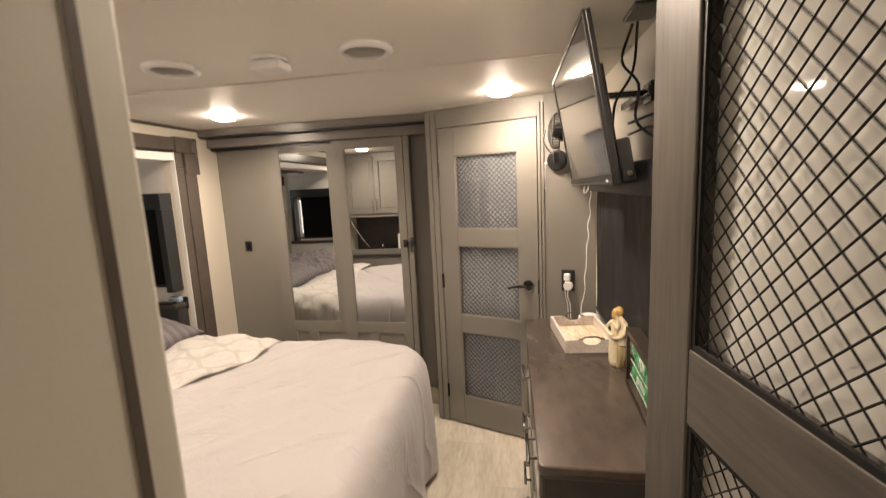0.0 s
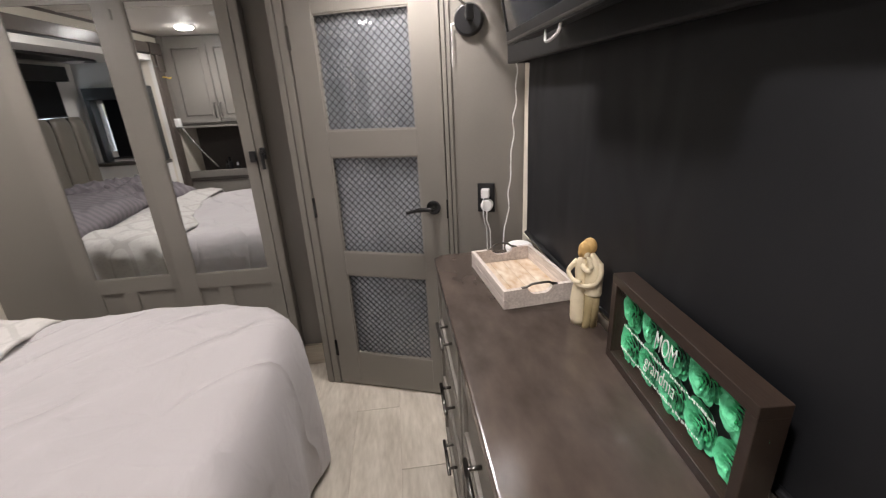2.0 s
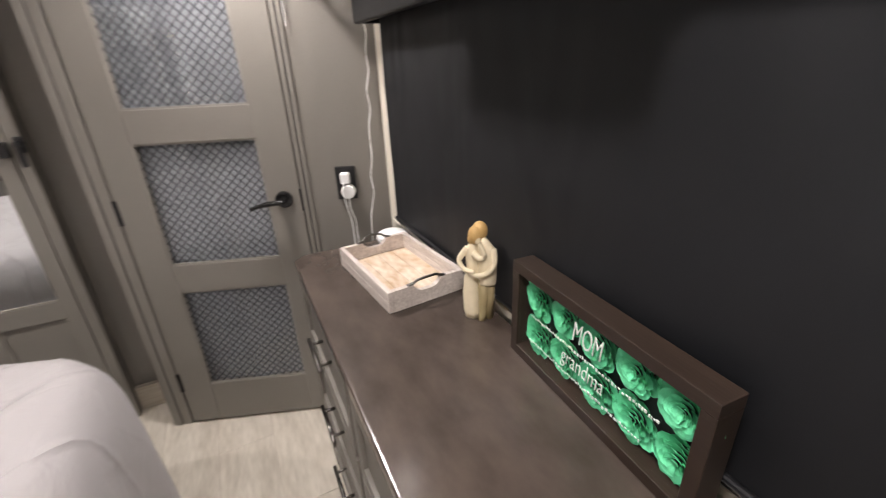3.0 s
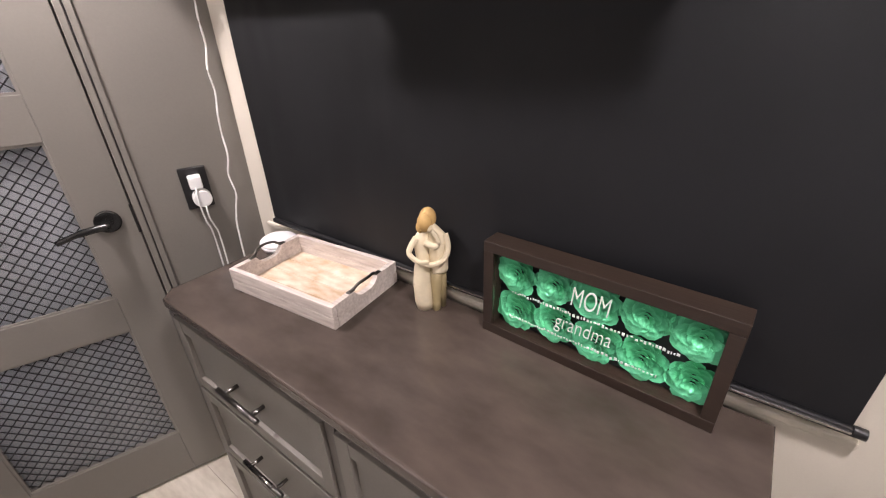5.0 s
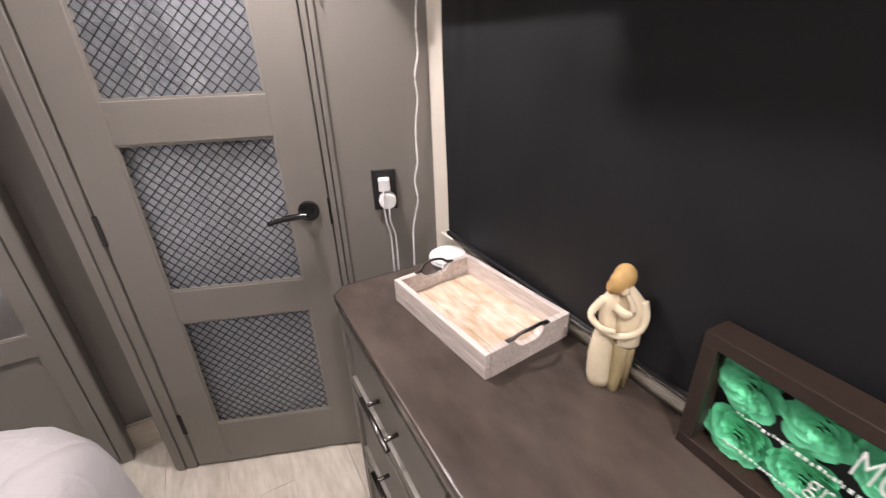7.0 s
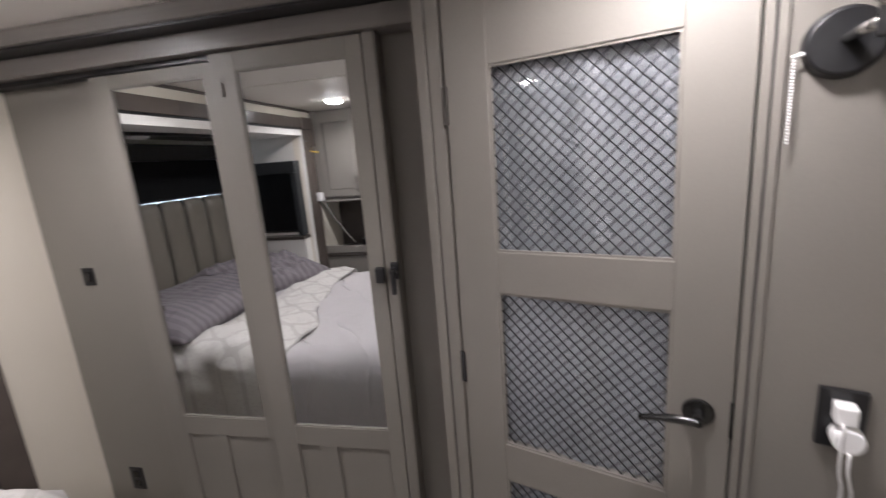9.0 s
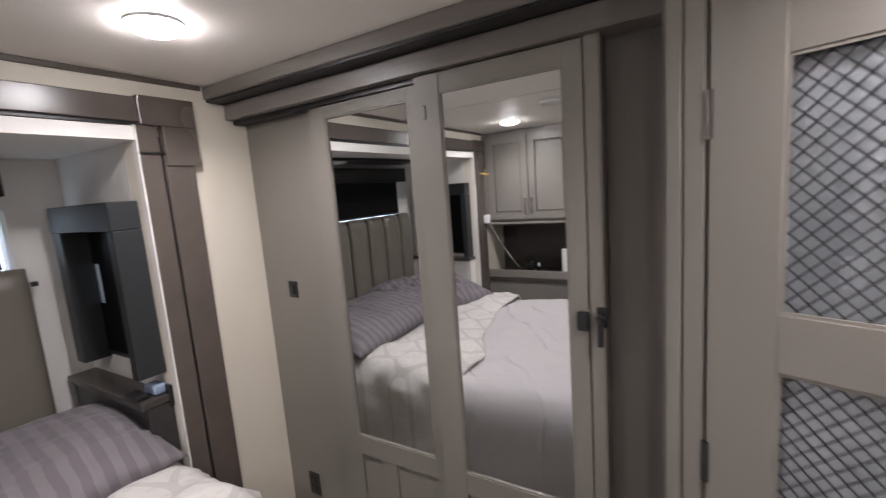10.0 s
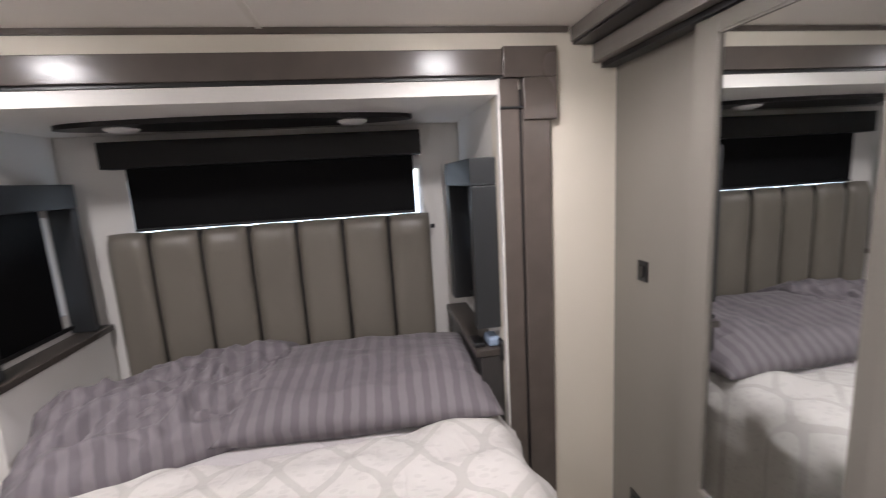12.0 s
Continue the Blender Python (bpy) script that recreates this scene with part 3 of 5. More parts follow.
def lattice(w, h, step, r, y=0.0):
    """Crossed diagonal bars, cut to a w x h opening."""
    bm = bmesh.new()
    for lean, off in ((1, 0.0), (-1, 0.0022)):
        c = -h - step
        while c < w + h + step:
            # bar along (x, z) = (c + lean-dependent k, k)
            pts = []
            for k in (0.0, h):
                pts.append((c + k if lean > 0 else c + h - k, k))
            (xa, za), (xb, zb) = pts
            ta, tb = 0.0, 1.0
            dx = xb - xa
            lo, hi = sorted(((0 - xa) / dx, (w - xa) / dx))
            ta, tb = max(ta, lo), min(tb, hi)
            if tb - ta > 0.01:
                p, q = (xa + dx * ta, za + (zb - za) * ta), (xa + dx * tb, za + (zb - za) * tb)
                tube(bm, [(p[0], y + off, p[1]), (q[0], y + off, q[1])], r, 5)
            c += step
    return bm


def mesh_door(name, m, w, rails, mat, rail_mat, pane_mat, stile, depth, step, label, pane_at, wavy=0.0, wire=0.0012, bead_shade_mat=None, bead=0.006):
    """A three-panel door: stiles, rails, wire mesh in each opening and a sheet behind it."""
    t = thing(name, m=m, label=label, category="door", kind="structure")
    z_all = (rails[0][0], rails[-1][1])
    part("stile", boxes((0, stile, 0, depth, *z_all), b=0.0025), mat, t)
    part("stile", boxes((w - stile, w, 0, depth, *z_all), b=0.0025), mat, t)
    for a, c in rails:
        part("rail", boxes((stile, w - stile, 0.0015, depth - 0.0015, a, c), b=0.0015), rail_mat, t)
    for (a, c), (d, e) in zip(rails, rails[1:]):
        bm = lattice(w - 2 * stile, d - c, step, wire, 0.010)
        bmesh.ops.translate(bm, verts=bm.verts, vec=(stile, 0, c))
        wm = part("wire_mesh", bm, WIRE, t, "black diamond wire mesh")
        x0, wd, h0 = stile, w - 2 * stile, d - c
        if wavy:
            bm = grid(60, 24, lambda u, v: (x0 + wd * u, pane_at + wavy * (math.exp(-((u - 0.52) / 0.07) ** 2) * -1.0 - 0.5 * math.exp(-((u - 0.2 - 0.05 * v) / 0.05) ** 2) + 0.35 * math.sin(9 * u + 2 * v) + 0.2 * noise.noise((7 * u, 5 * v, a))), c + h0 * v))
        else:
            bm = boxes((x0, x0 + wd, pane_at, pane_at + 0.005, c, d))
        part("pane", bm, pane_mat, t, smooth=bool(wavy))
        if wavy:
            gl = part("glass", boxes((x0, x0 + wd, 0.0145, 0.0165, c, d)), DOOR_GLASS, t, "clear glass behind the mesh")
            gl.visible_shadow = False
        e2 = bead
        part("bead", boxes((x0, x0 + wd, 0.004, 0.009, c, c + e2), (x0, x0 + wd, 0.004, 0.009, d - e2, d), (x0, x0 + e2, 0.004, 0.009, c + e2, d - e2), (x0 + wd - e2, x0 + wd, 0.004, 0.009, c + e2, d - e2)), bead_shade_mat or mat, t)
    return t


RAILS = [(0.012, 0.200), (0.634, 0.745), (1.180, 1.286), (1.721, 1.886)]
door_1 = mesh_door("door_1", BATH @ Matrix.Translation((-0.112, -0.004, 0)), 0.614, RAILS, GREIGE, GREIGE, SHEET, 0.112, 0.034, 0.030,
                   "greige bath door with three wire mesh panels, closed", 0.0275, 0.009, 0.0015)
for hz in (0.22, 0.955, 1.645):
    part("hinge", boxes((-0.008, 0.006, -0.004, 0.004, hz - 0.045, hz + 0.045), b=0.002), NICKEL if hz > 1.2 else BLACK_METAL, door_1, "dark hinge")
hb = drum(drum(bmesh.new(), (0.556, 0, 0.967), (0, -1, 0), 0.030, 0.010, 32, b=0.003), (0.556, -0.01, 0.967), (0, -1, 0), 0.012, 0.035, 20)
handle = part("door_handle", hb, BLACK_METAL, door_1, "black lever handle on a round rose", smooth=False)
part("lever", tube(bmesh.new(), curve_points([(0.562, -0.045, 0.967), (0.53, -0.047, 0.967), (0.49, -0.046, 0.962), (0.448, -0.044, 0.950)], 12), [0.009] * 8 + [0.007] * 5, 10), BLACK_METAL, handle, smooth=True)
part("strike_plate", boxes((0.611, 0.6165, -0.003, 0.003, 0.92, 1.0)), BLACK_METAL, door_1)

# entry door, folded back beside the dresser
E0, E1 = Vector((0.268, 0.815, 0)), Vector((0.355, 0.165, 0))
edir = (E1 - E0).normalized()
ENTRY = Matrix.Translation(E0) @ Matrix.Rotation(math.atan2(edir.y, edir.x), 4, "Z")
# Beads are black and wider here to paint the shaded recess beside the stiles.
door_2 = mesh_door("door_2", ENTRY @ Matrix.Translation((0, 0.0, 0)), 0.655, [(0.015, 0.22), (0.66, 0.77), (1.213, 1.318), (1.76, 1.92)], ENTRY_WOOD, ENTRY_RAIL, MILK_GLASS, 0.116, 0.036, 0.030,
                   "brown grey bedroom door with wire mesh panels, standing open", 0.027, wire=0.0012, bead_shade_mat=WIRE, bead=0.008)

# ---------------------------------------------------------------- dresser side
DX0, DX1, DY0, DY1, DZ = 0.105, 0.470, 1.086, 2.245, 0.862
dresser = thing("dresser", (0.29, 1.67, 0), label="grey six-drawer dresser with a dark brown top", category="dresser")


def rounded_slab(x0, x1, y0, y1, z0, z1, r, b):
    """A slab with two rounded corners towards -y, its rim softened."""
    bm = bmesh.new()
    out = [(x1, y1), (x0 + 0.03, y1), (x0, y1 - 0.03)]
    out += [(x0 + r - r * math.cos(a), y0 + r - r * math.sin(a)) for a in [i * math.pi / 16 for i in range(9)]]
    out += [(x1, y0)]
    bot = bm.faces.new([bm.verts.new((x, y, z0)) for x, y in out])
    up = bmesh.ops.extrude_face_region(bm, geom=[bot])
    bmesh.ops.translate(bm, verts=[v for v in up["geom"] if isinstance(v, bmesh.types.BMVert)], vec=(0, 0, z1 - z0))
    rim = [e for e in bm.edges if all(abs(v.co.z - z1) < 1e-6 for v in e.verts) or all(abs(v.co.z - z0) < 1e-6 for v in e.verts)]
    bmesh.ops.bevel(bm, geom=rim, offset=b, segments=3, profile=0.6, affect="EDGES")
    return bm


part("top", rounded_slab(DX0, DX1, DY0, DY1, DZ - 0.026, DZ, 0.022, 0.006), DRESSER_TOP, dresser, "dark brown wood-look top", smooth=False)
part("top_moulding", boxes((DX0 + 0.006, DX1, DY0 + 0.008, DY1 - 0.002, DZ - 0.040, DZ - 0.026), b=0.004), DRESSER_EDGE, dresser)
part("body", boxes((DX0 + 0.022, DX1, DY0 + 0.018, DY1 - 0.006, 0.0, DZ - 0.040), b=0.002), DRESSER_DARK, dresser, "dark grey carcass")
part("end_frame", boxes((DX0 + 0.014, DX0 + 0.06, DY0 + 0.010, DY0 + 0.018, 0, DZ - 0.041), (DX1 - 0.05, DX1, DY0 + 0.010, DY0 + 0.018, 0, DZ - 0.041),
                        (DX0 + 0.06, DX1 - 0.05, DY0 + 0.010, DY0 + 0.018, DZ - 0.09, DZ - 0.041), b=0.0015), DRESSER_DARK, dresser)
for py0, py1 in ((DY0 + 0.019, DY0 + 0.045), (1.652, 1.678), (DY1 - 0.03, DY1 - 0.006)):
    part("corner_post", boxes((DX0 + 0.010, DX0 + 0.022, py0, py1, 0, DZ - 0.041)), DRESSER_EDGE, dresser, "dark post")


def drawer(y0, y1, z0, z1):
    """A drawer front with a raised rim, sunk field and a bar pull."""
    x = DX0 + 0.022
    w = 0.034
    d = part("drawer", boxes((x - 0.008, x, y0 + w, y1 - w, z0 + w, z1 - w)), DRAWER, dresser)
    for a, c in ((y0, y0 + w), (y1 - w, y1)):
        part("stile", boxes((x - 0.018, x, a, c, z0, z1), b=0.0015), DRAWER, d)
    for a, c in ((z0, z0 + w), (z1 - w, z1)):
        part("rail", boxes((x - 0.0175, x, y0 + w, y1 - w, a, c), b=0.0012), DRAWER, d)
    yc, zc = (y0 + y1) / 2, (z0 + z1) / 2
    bm = tube(bmesh.new(), [(x - 0.040, yc - 0.075, zc), (x - 0.040, yc + 0.075, zc)], 0.006, 10)
    for dy in (-0.05, 0.05):
        tube(bm, [(x - 0.040, yc + dy, zc), (x - 0.006, yc + dy, zc)], 0.005, 8)
    part("pull", bm, NICKEL, d, "dark nickel bar pull", smooth=True)


for y0, y1 in ((DY0 + 0.05, 1.648), (1.682, DY1 - 0.034)):
    for z0, z1 in ((0.604, 0.812), (0.350, 0.590), (0.10, 0.336)):
        drawer(y0, y1, z0, z1)

# blackout blind and its valance over the dresser window
blind = thing("roller_blind", (0.468, 1.68, 0.9), label="black roller blind pulled down over the window", category="blind")
bz0, bz1, by0, by1 = 0.912, 1.56, 1.018, 2.297
bcl = grid(70, 30, lambda u, v: (0.466 + 0.004 * noise.noise((5 * u, 2.2 * v, 0.3)) + 0.003 * math.sin(9 * u + 3 * v) * (1 - v), by0 + (by1 - by0) * u - 0.004 * math.sin(3 * v) * (1 - u), bz0 + (bz1 - bz0) * v))
part("cloth", bcl, BLIND, blind, smooth=True)
part("bottom_bar", boxes((0.458, 0.472, by0 - 0.004, by1, bz0 - 0.014, bz0), b=0.005), BLACK, blind, "black bar at the hem")
# Bright strip put on the black bar to draw its highlight.
part("bar_highlight_strip", boxes((0.4560, 0.4585, by0, by1 - 0.3, bz0 - 0.0075, bz0 - 0.0045)), STEEL, blind, "thin steel strip added as the bar's highlight")
part("end_cap", drum(bmesh.new(), (0.465, by0 - 0.016, bz0 - 0.007), (0, 1, 0), 0.008, 0.014, 16), BLACK, blind)
valance = thing("window_valance", (0.44, 1.655, 1.495), label="long black padded valance above the blind", category="valance")
part("front_board", boxes((0.400, 0.424, 0.975, 2.335, 1.495, 1.592), b=0.005), VALANCE, valance)
for vy0, vy1 in ((0.977, 1.001), (2.309, 2.333)):
    part("end_board", boxes((0.4245, EX, vy0, vy1, 1.496, 1.591), b=0.004), VALANCE, valance)
part("top_board", boxes((0.4245, EX, 1.0015, 2.3085, 1.572, 1.590)), VALANCE, valance)
tagged(part("window_ledge", boxes((0.474, EX, 1.0, 2.36, 0.866, 0.880), b=0.003), CREAM), "cream ledge strip behind the dresser top", "ledge", kind="structure")
tagged(part("wall_strip", boxes((0.474, EX, 1.355, 1.385, 1.594, CZ), b=0.002), OAK_STRIP), "thin wood strip on the wall above the valance", "trim", kind="structure")

# television on its arm
TW, TH = 0.722, 0.425
ty = Vector((0.984, 0.0047, 0.178)).normalized()
tx = Vector((0.0024, -0.9999, 0.013))
tx = (tx - tx.dot(ty) * ty).normalized()
tz = tx.cross(ty)
A = Vector((0.307, 1.958, 1.520))
TVM = Matrix(((tx.x, ty.x, tz.x, A.x), (tx.y, ty.y, tz.y, A.y), (tx.z, ty.z, tz.z, A.z), (0, 0, 0, 1)))
tv = thing("television", m=TVM, label="black flat television tilted down on a wall arm", category="television")
part("body", boxes((0, TW, 0.004, 0.018, 0, TH), (0.05, TW - 0.05, 0.018, 0.036, 0.06, TH - 0.12), b=0.003), BLACK, tv)
part("rear_housing", boxes((0.04, TW - 0.012, 0.0185, 0.058, 0.0, 0.11), b=0.006), BLACK, tv, "deep black housing low on the back")
part("port", drum(bmesh.new(), (TW - 0.012, 0.042, 0.022), (1, 0, 0), 0.007, 0.003, 16), STEEL, tv, "small metal socket")
part("screen", boxes((0.010, TW - 0.010, 0.000, 0.0038, 0.030, TH - 0.010)), SCREEN, tv, "glossy dark screen")
part("bezel", boxes((0, TW, -0.003, 0.0039, 0, 0.0295), (0, 0.0098, -0.003, 0.0039, 0.0297, TH), (TW - 0.0098, TW, -0.003, 0.0039, 0.0297, TH), (0.0099, TW - 0.0099, -0.003, 0.0039, TH - 0.0098, TH), b=0.001), BLACK, tv, "black bezel")
part("badge", boxes((TW - 0.07, TW - 0.045, -0.0042, -0.0032, 0.010, 0.017)), WHITE_PRINT, tv, "small pale badge")
part("lower_edge", boxes((0.0, TW - 0.004, -0.0055, -0.0032, 0.004, 0.010), b=0.001), NICKEL, tv, "shiny grey lower edge")
part("mount_plate", boxes((0.26, 0.46, 0.037, 0.050, 0.15, 0.30), b=0.003), BLACK_METAL, tv)
part("sensor_loop", tube(bmesh.new(), curve_points([(0.26, 0.004, 0.0), (0.27, -0.004, -0.020), (0.30, -0.006, -0.022), (0.335, -0.002, -0.014), (0.338, 0.004, 0.002)], 12), 0.003, 6), WHITE_PLASTIC, tv, "looped white cord", smooth=True)

bracket = thing("tv_bracket", (0.42, 1.55, 1.7), label="black metal television arm fixed to wall and ceiling", category="tv mount")
part("ceiling_plate", boxes((0.385, 0.465, 1.37, 1.50, 1.990, 1.9995), b=0.002), BLACK_METAL, bracket)
part("arm", boxes((0.306, 0.472, 1.56, 1.585, 1.792, 1.810), (0.458, 0.472, 1.50, 1.82, 1.790, 1.812), b=0.002), BLACK_METAL, bracket)
part("wall_plate", boxes((0.4725, 0.4845, 1.52, 1.60, 1.77, 1.83), b=0.002), BLACK_METAL, bracket)
CORDS = [
    ("black", [(0.40, 1.45, 1.97), (0.38, 1.48, 1.88), (0.41, 1.42, 1.80), (0.40, 1.40, 1.70), (0.44, 1.30, 1.63)], 0.004),
    ("black", [(0.41, 1.44, 1.97), (0.42, 1.52, 1.86), (0.38, 1.55, 1.78), (0.36, 1.50, 1.70)], 0.004),
    ("black", [(0.37, 1.36, 1.69), (0.42, 1.25, 1.70), (0.46, 1.18, 1.67), (0.47, 1.17, 1.60)], 0.0035),
    ("black", [(0.37, 1.36, 1.66), (0.41, 1.27, 1.67), (0.45, 1.25, 1.63), (0.46, 1.28, 1.60)], 0.003),
]
for colour, pts, r in CORDS:
    tagged(part("cable", tube(bmesh.new(), curve_points(pts, 24), r, 7), BLACK, smooth=True), "loose black cable behind the television", "cable", "television cables")


def on_bath(s, d, z):
    """A point of the bath wall: along it, in front of it, up."""
    return tuple(BATH @ Vector((s, -d, z)))


# wall fan on its jointed arm
fan = thing("wall_fan", on_bath(0.61, 0, 1.653), label="small black fan on a round wall mount", category="fan")
nrm = BATH.to_3x3() @ Vector((0, -1, 0))
part("wall_base", drum(bmesh.new(), on_bath(0.61, -0.003, 1.653), nrm, 0.055, 0.022, 40, r2=0.049, b=0.004), BLACK, fan, smooth=False)
part("arm", tube(bmesh.new(), [on_bath(0.61, 0.015, 1.655), on_bath(0.615, 0.075, 1.657), on_bath(0.63, 0.115, 1.66)], 0.008, 10), STEEL, fan, "grey arm", smooth=True)
part("joint", boxes((-0.013, 0.013, -0.013, 0.013, -0.022, 0.022), b=0.004, m=Matrix.Translation(on_bath(0.635, 0.118, 1.66))), BLACK, fan)
part("neck", tube(bmesh.new(), curve_points([on_bath(0.635, 0.12, 1.67), on_bath(0.60, 0.125, 1.70), on_bath(0.575, 0.125, 1.75), on_bath(0.585, 0.12, 1.80)], 16), 0.004, 8), STEEL, fan, "bent grey rod", smooth=True)
FM = Matrix.Translation(on_bath(0.63, 0.13, 1.79)) @ (Vector((-0.99, 0.10, 0.10))).to_track_quat("Z", "Y").to_matrix().to_4x4()
cage = bmesh.new()
for r in (0.022, 0.045, 0.066, 0.084):
    tube(cage, [FM @ Vector((r * math.cos(a), r * math.sin(a), 0.030 * (1 - (r / 0.09) ** 2))) for a in [2 * math.pi * i / 32 for i in range(33)]], 0.0018, 5)
for i in range(32):
    a = 2 * math.pi * i / 32
    tube(cage, [FM @ Vector((r * math.cos(a + 2 * r), r * math.sin(a + 2 * r), z)) for r, z in ((0.015, 0.030), (0.05, 0.022), (0.078, 0.008), (0.086, -0.006), (0.084, -0.030))], 0.0016, 5)
part("cage", cage, BLACK, fan, "black wire cage", smooth=True)
hub = drum(bmesh.new(), FM @ Vector((0, 0, -0.045)), FM.to_3x3() @ Vector((0, 0, 1)), 0.05, 0.05, 24, r2=0.03)
part("motor", hub, BLACK, fan)
part("rear_shell", drum(bmesh.new(), FM @ Vector((0, 0, -0.034)), FM.to_3x3() @ Vector((0, 0, 1)), 0.086, 0.006, 32), BLACK, fan)
chain = bmesh.new()
for i in range(26):
    blob(chain, on_bath(0.548, 0.012, 1.635 - i * 0.0052), (0.0022, 0.0022, 0.0022), 6)
part("pull_chain", chain, WHITE_PLASTIC, fan, "white beaded pull chain", smooth=True)
part("chain_lever", tube(bmesh.new(), [on_bath(0.565, 0.012, 1.645), on_bath(0.545, 0.012, 1.64)], 0.003, 6), WHITE_PLASTIC, fan)

# outlet with chargers
outlet = thing("power_outlet", on_bath(0.664, 0, 0.95), m=BATH @ Matrix.Translation((0.664, -0.002, 1.010)), label="black outlet plate on the greige wall", category="outlet")
part("plate", boxes((-0.034, 0.034, -0.006, 0.0055, -0.058, 0.058), b=0.002), BLACK, outlet)
charger = thing("charger", m=BATH @ Matrix.Translation((0.664, -0.008, 1.032)), label="white square plug-in charger", category="charger")
part("cube", boxes((-0.016, 0.016, -0.030, 0, -0.018, 0.018), b=0.004), WHITE_PLASTIC, charger)
part("prong", boxes((-0.006, -0.004, 0.0, 0.006, -0.005, 0.005), (0.004, 0.006, 0.0, 0.006, -0.005, 0.005)), STEEL, charger)
adapter = thing("power_adapter", m=BATH @ Matrix.Translation((0.670, -0.008, 0.985)), label="round white power adapter in the outlet", category="adapter")
part("body", drum(bmesh.new(), (0, 0, 0), (0, -1, 0), 0.024, 0.032, 28, b=0.004), WHITE_PLASTIC, adapter, smooth=False)
part("prong", boxes((-0.006, -0.004, 0.0, 0.006, -0.005, 0.005), (0.004, 0.006, 0.0, 0.006, -0.005, 0.005)), STEEL, adapter)
for pts in ([on_bath(0.660, 0.040, 1.02), on_bath(0.658, 0.048, 0.97), on_bath(0.662, 0.042, 0.92), on_bath(0.670, 0.034, 0.86), on_bath(0.668, 0.03, 0.60), on_bath(0.66, 0.03, 0.25), on_bath(0.66, 0.04, 0.004)],
            [on_bath(0.672, 0.042, 0.965), on_bath(0.672, 0.046, 0.93), on_bath(0.679, 0.040, 0.90), on_bath(0.684, 0.035, 0.85), on_bath(0.682, 0.03, 0.60), on_bath(0.685, 0.03, 0.25), on_bath(0.69, 0.04, 0.004)]):
    tagged(part("charging_cord", tube(bmesh.new(), curve_points(pts, 24), 0.0024, 6), WHITE_PLASTIC, smooth=True), "thin white charging cord hanging behind the dresser", "cord", "charging cords")
drop = [(0.415, 2.31, 1.52)] + [on_bath(0.784 - 0.0045 * math.sin(2.6 * i) - 0.0035 * i, 0.012 + 0.01 * (i % 2), 1.48 - 0.056 * i) for i in range(11)] + [on_bath(0.735, 0.022, 0.83), on_bath(0.73, 0.022, 0.4), on_bath(0.73, 0.03, 0.004)]
tagged(part("cord", tube(bmesh.new(), curve_points(drop, 60), 0.0026, 6), WHITE_PLASTIC, smooth=True), "long wavy white cord hanging from television behind dresser", "cord")

# puck speaker
puck = thing("smart_speaker", (0.415, 2.212, DZ), label="low round white speaker on the dresser", category="speaker")
pb = bmesh.new()
drum(pb, (0.415, 2.212, DZ), (0, 0, 1), 0.044, 0.014, 40, r2=0.050)
blob(pb, (0.415, 2.212, DZ + 0.018), (0.050, 0.050, 0.018), 32)
part("shell", pb, WHITE_PLASTIC, puck, smooth=True)

# wooden tray
TR = Matrix.Translation((0.341, 1.964, DZ)) @ Matrix.Rotation(radians(5.4), 4, "Z")
tray = thing("wooden_tray", m=TR, label="whitewashed wooden tray with metal handles", category="tray")
hx, hy, hz = 0.104, 0.160, 0.054
board_w = (2 * hx - 0.026) / 4
for i in range(4):
    bx = -hx + 0.013 + i * board_w
    part("base_board", boxes((bx + 0.0004, bx + board_w - 0.0004, -hy + 0.013, hy - 0.013, 0.002, 0.010), b=0.0008), TRAY_BASE, tray, "stained pale pine board")
for sx in (-1, 1):
    xs = sorted((sx * hx, sx * (hx - 0.0125)))
    for z0, z1 in ((0.0, 0.0265), (0.0275, hz)):
        part("long_side", boxes((*xs, -hy, hy, z0, z1), b=0.0015), TRAY_WOOD, tray)


def notched_end(y0, y1):
    """A short tray side whose top edge dips in a round hand hold."""
    n = 24
    prof = [(-hx + 0.0126 + (2 * hx - 0.0252) * i / n) for i in range(n + 1)]
    top = [hz - 0.020 * max(0.0, 1 - (x / 0.037) ** 4) for x in prof]
    bm = bmesh.new()
    rows = [[bm.verts.new((x, y, z)) for x, z in list(zip(prof, top)) + [(x, 0.0) for x in reversed(prof)]] for y in (y0, y1)]
    m = len(rows[0])
    for i in range(n):
        for r in rows:
            bm.faces.new((r[i], r[i + 1], r[m - 2 - i], r[m - 1 - i]))
    for k in range(m):
        bm.faces.new((rows[0][k], rows[0][(k + 1) % m], rows[1][(k + 1) % m], rows[1][k]))
    return bm


for sy in (-1, 1):
    part("short_side", notched_end(*sorted((sy * hy, sy * (hy - 0.0125)))), TRAY_WOOD, tray)
    hb = bmesh.new()
    yc = sy * (hy - 0.006)
    grip = curve_points([(-0.046, yc, hz + 0.001), (-0.034, yc + sy * 0.002, hz + 0.004), (-0.024, yc + sy * 0.006, hz + 0.011), (0.0, yc + sy * 0.010, hz + 0.014), (0.024, yc + sy * 0.006, hz + 0.011), (0.034, yc + sy * 0.002, hz + 0.004), (0.046, yc, hz + 0.001)], 24)
    tube(hb, grip, 0.0034, 8)
    for ex in (-0.043, 0.043):
        box(hb, ex - 0.009, ex + 0.009, yc - 0.005, yc + 0.005, hz - 0.0005, hz + 0.0025, b=0.001)
    part("handle", hb, NICKEL, tray, "bent grey metal handle", smooth=True)
script = bmesh.new()
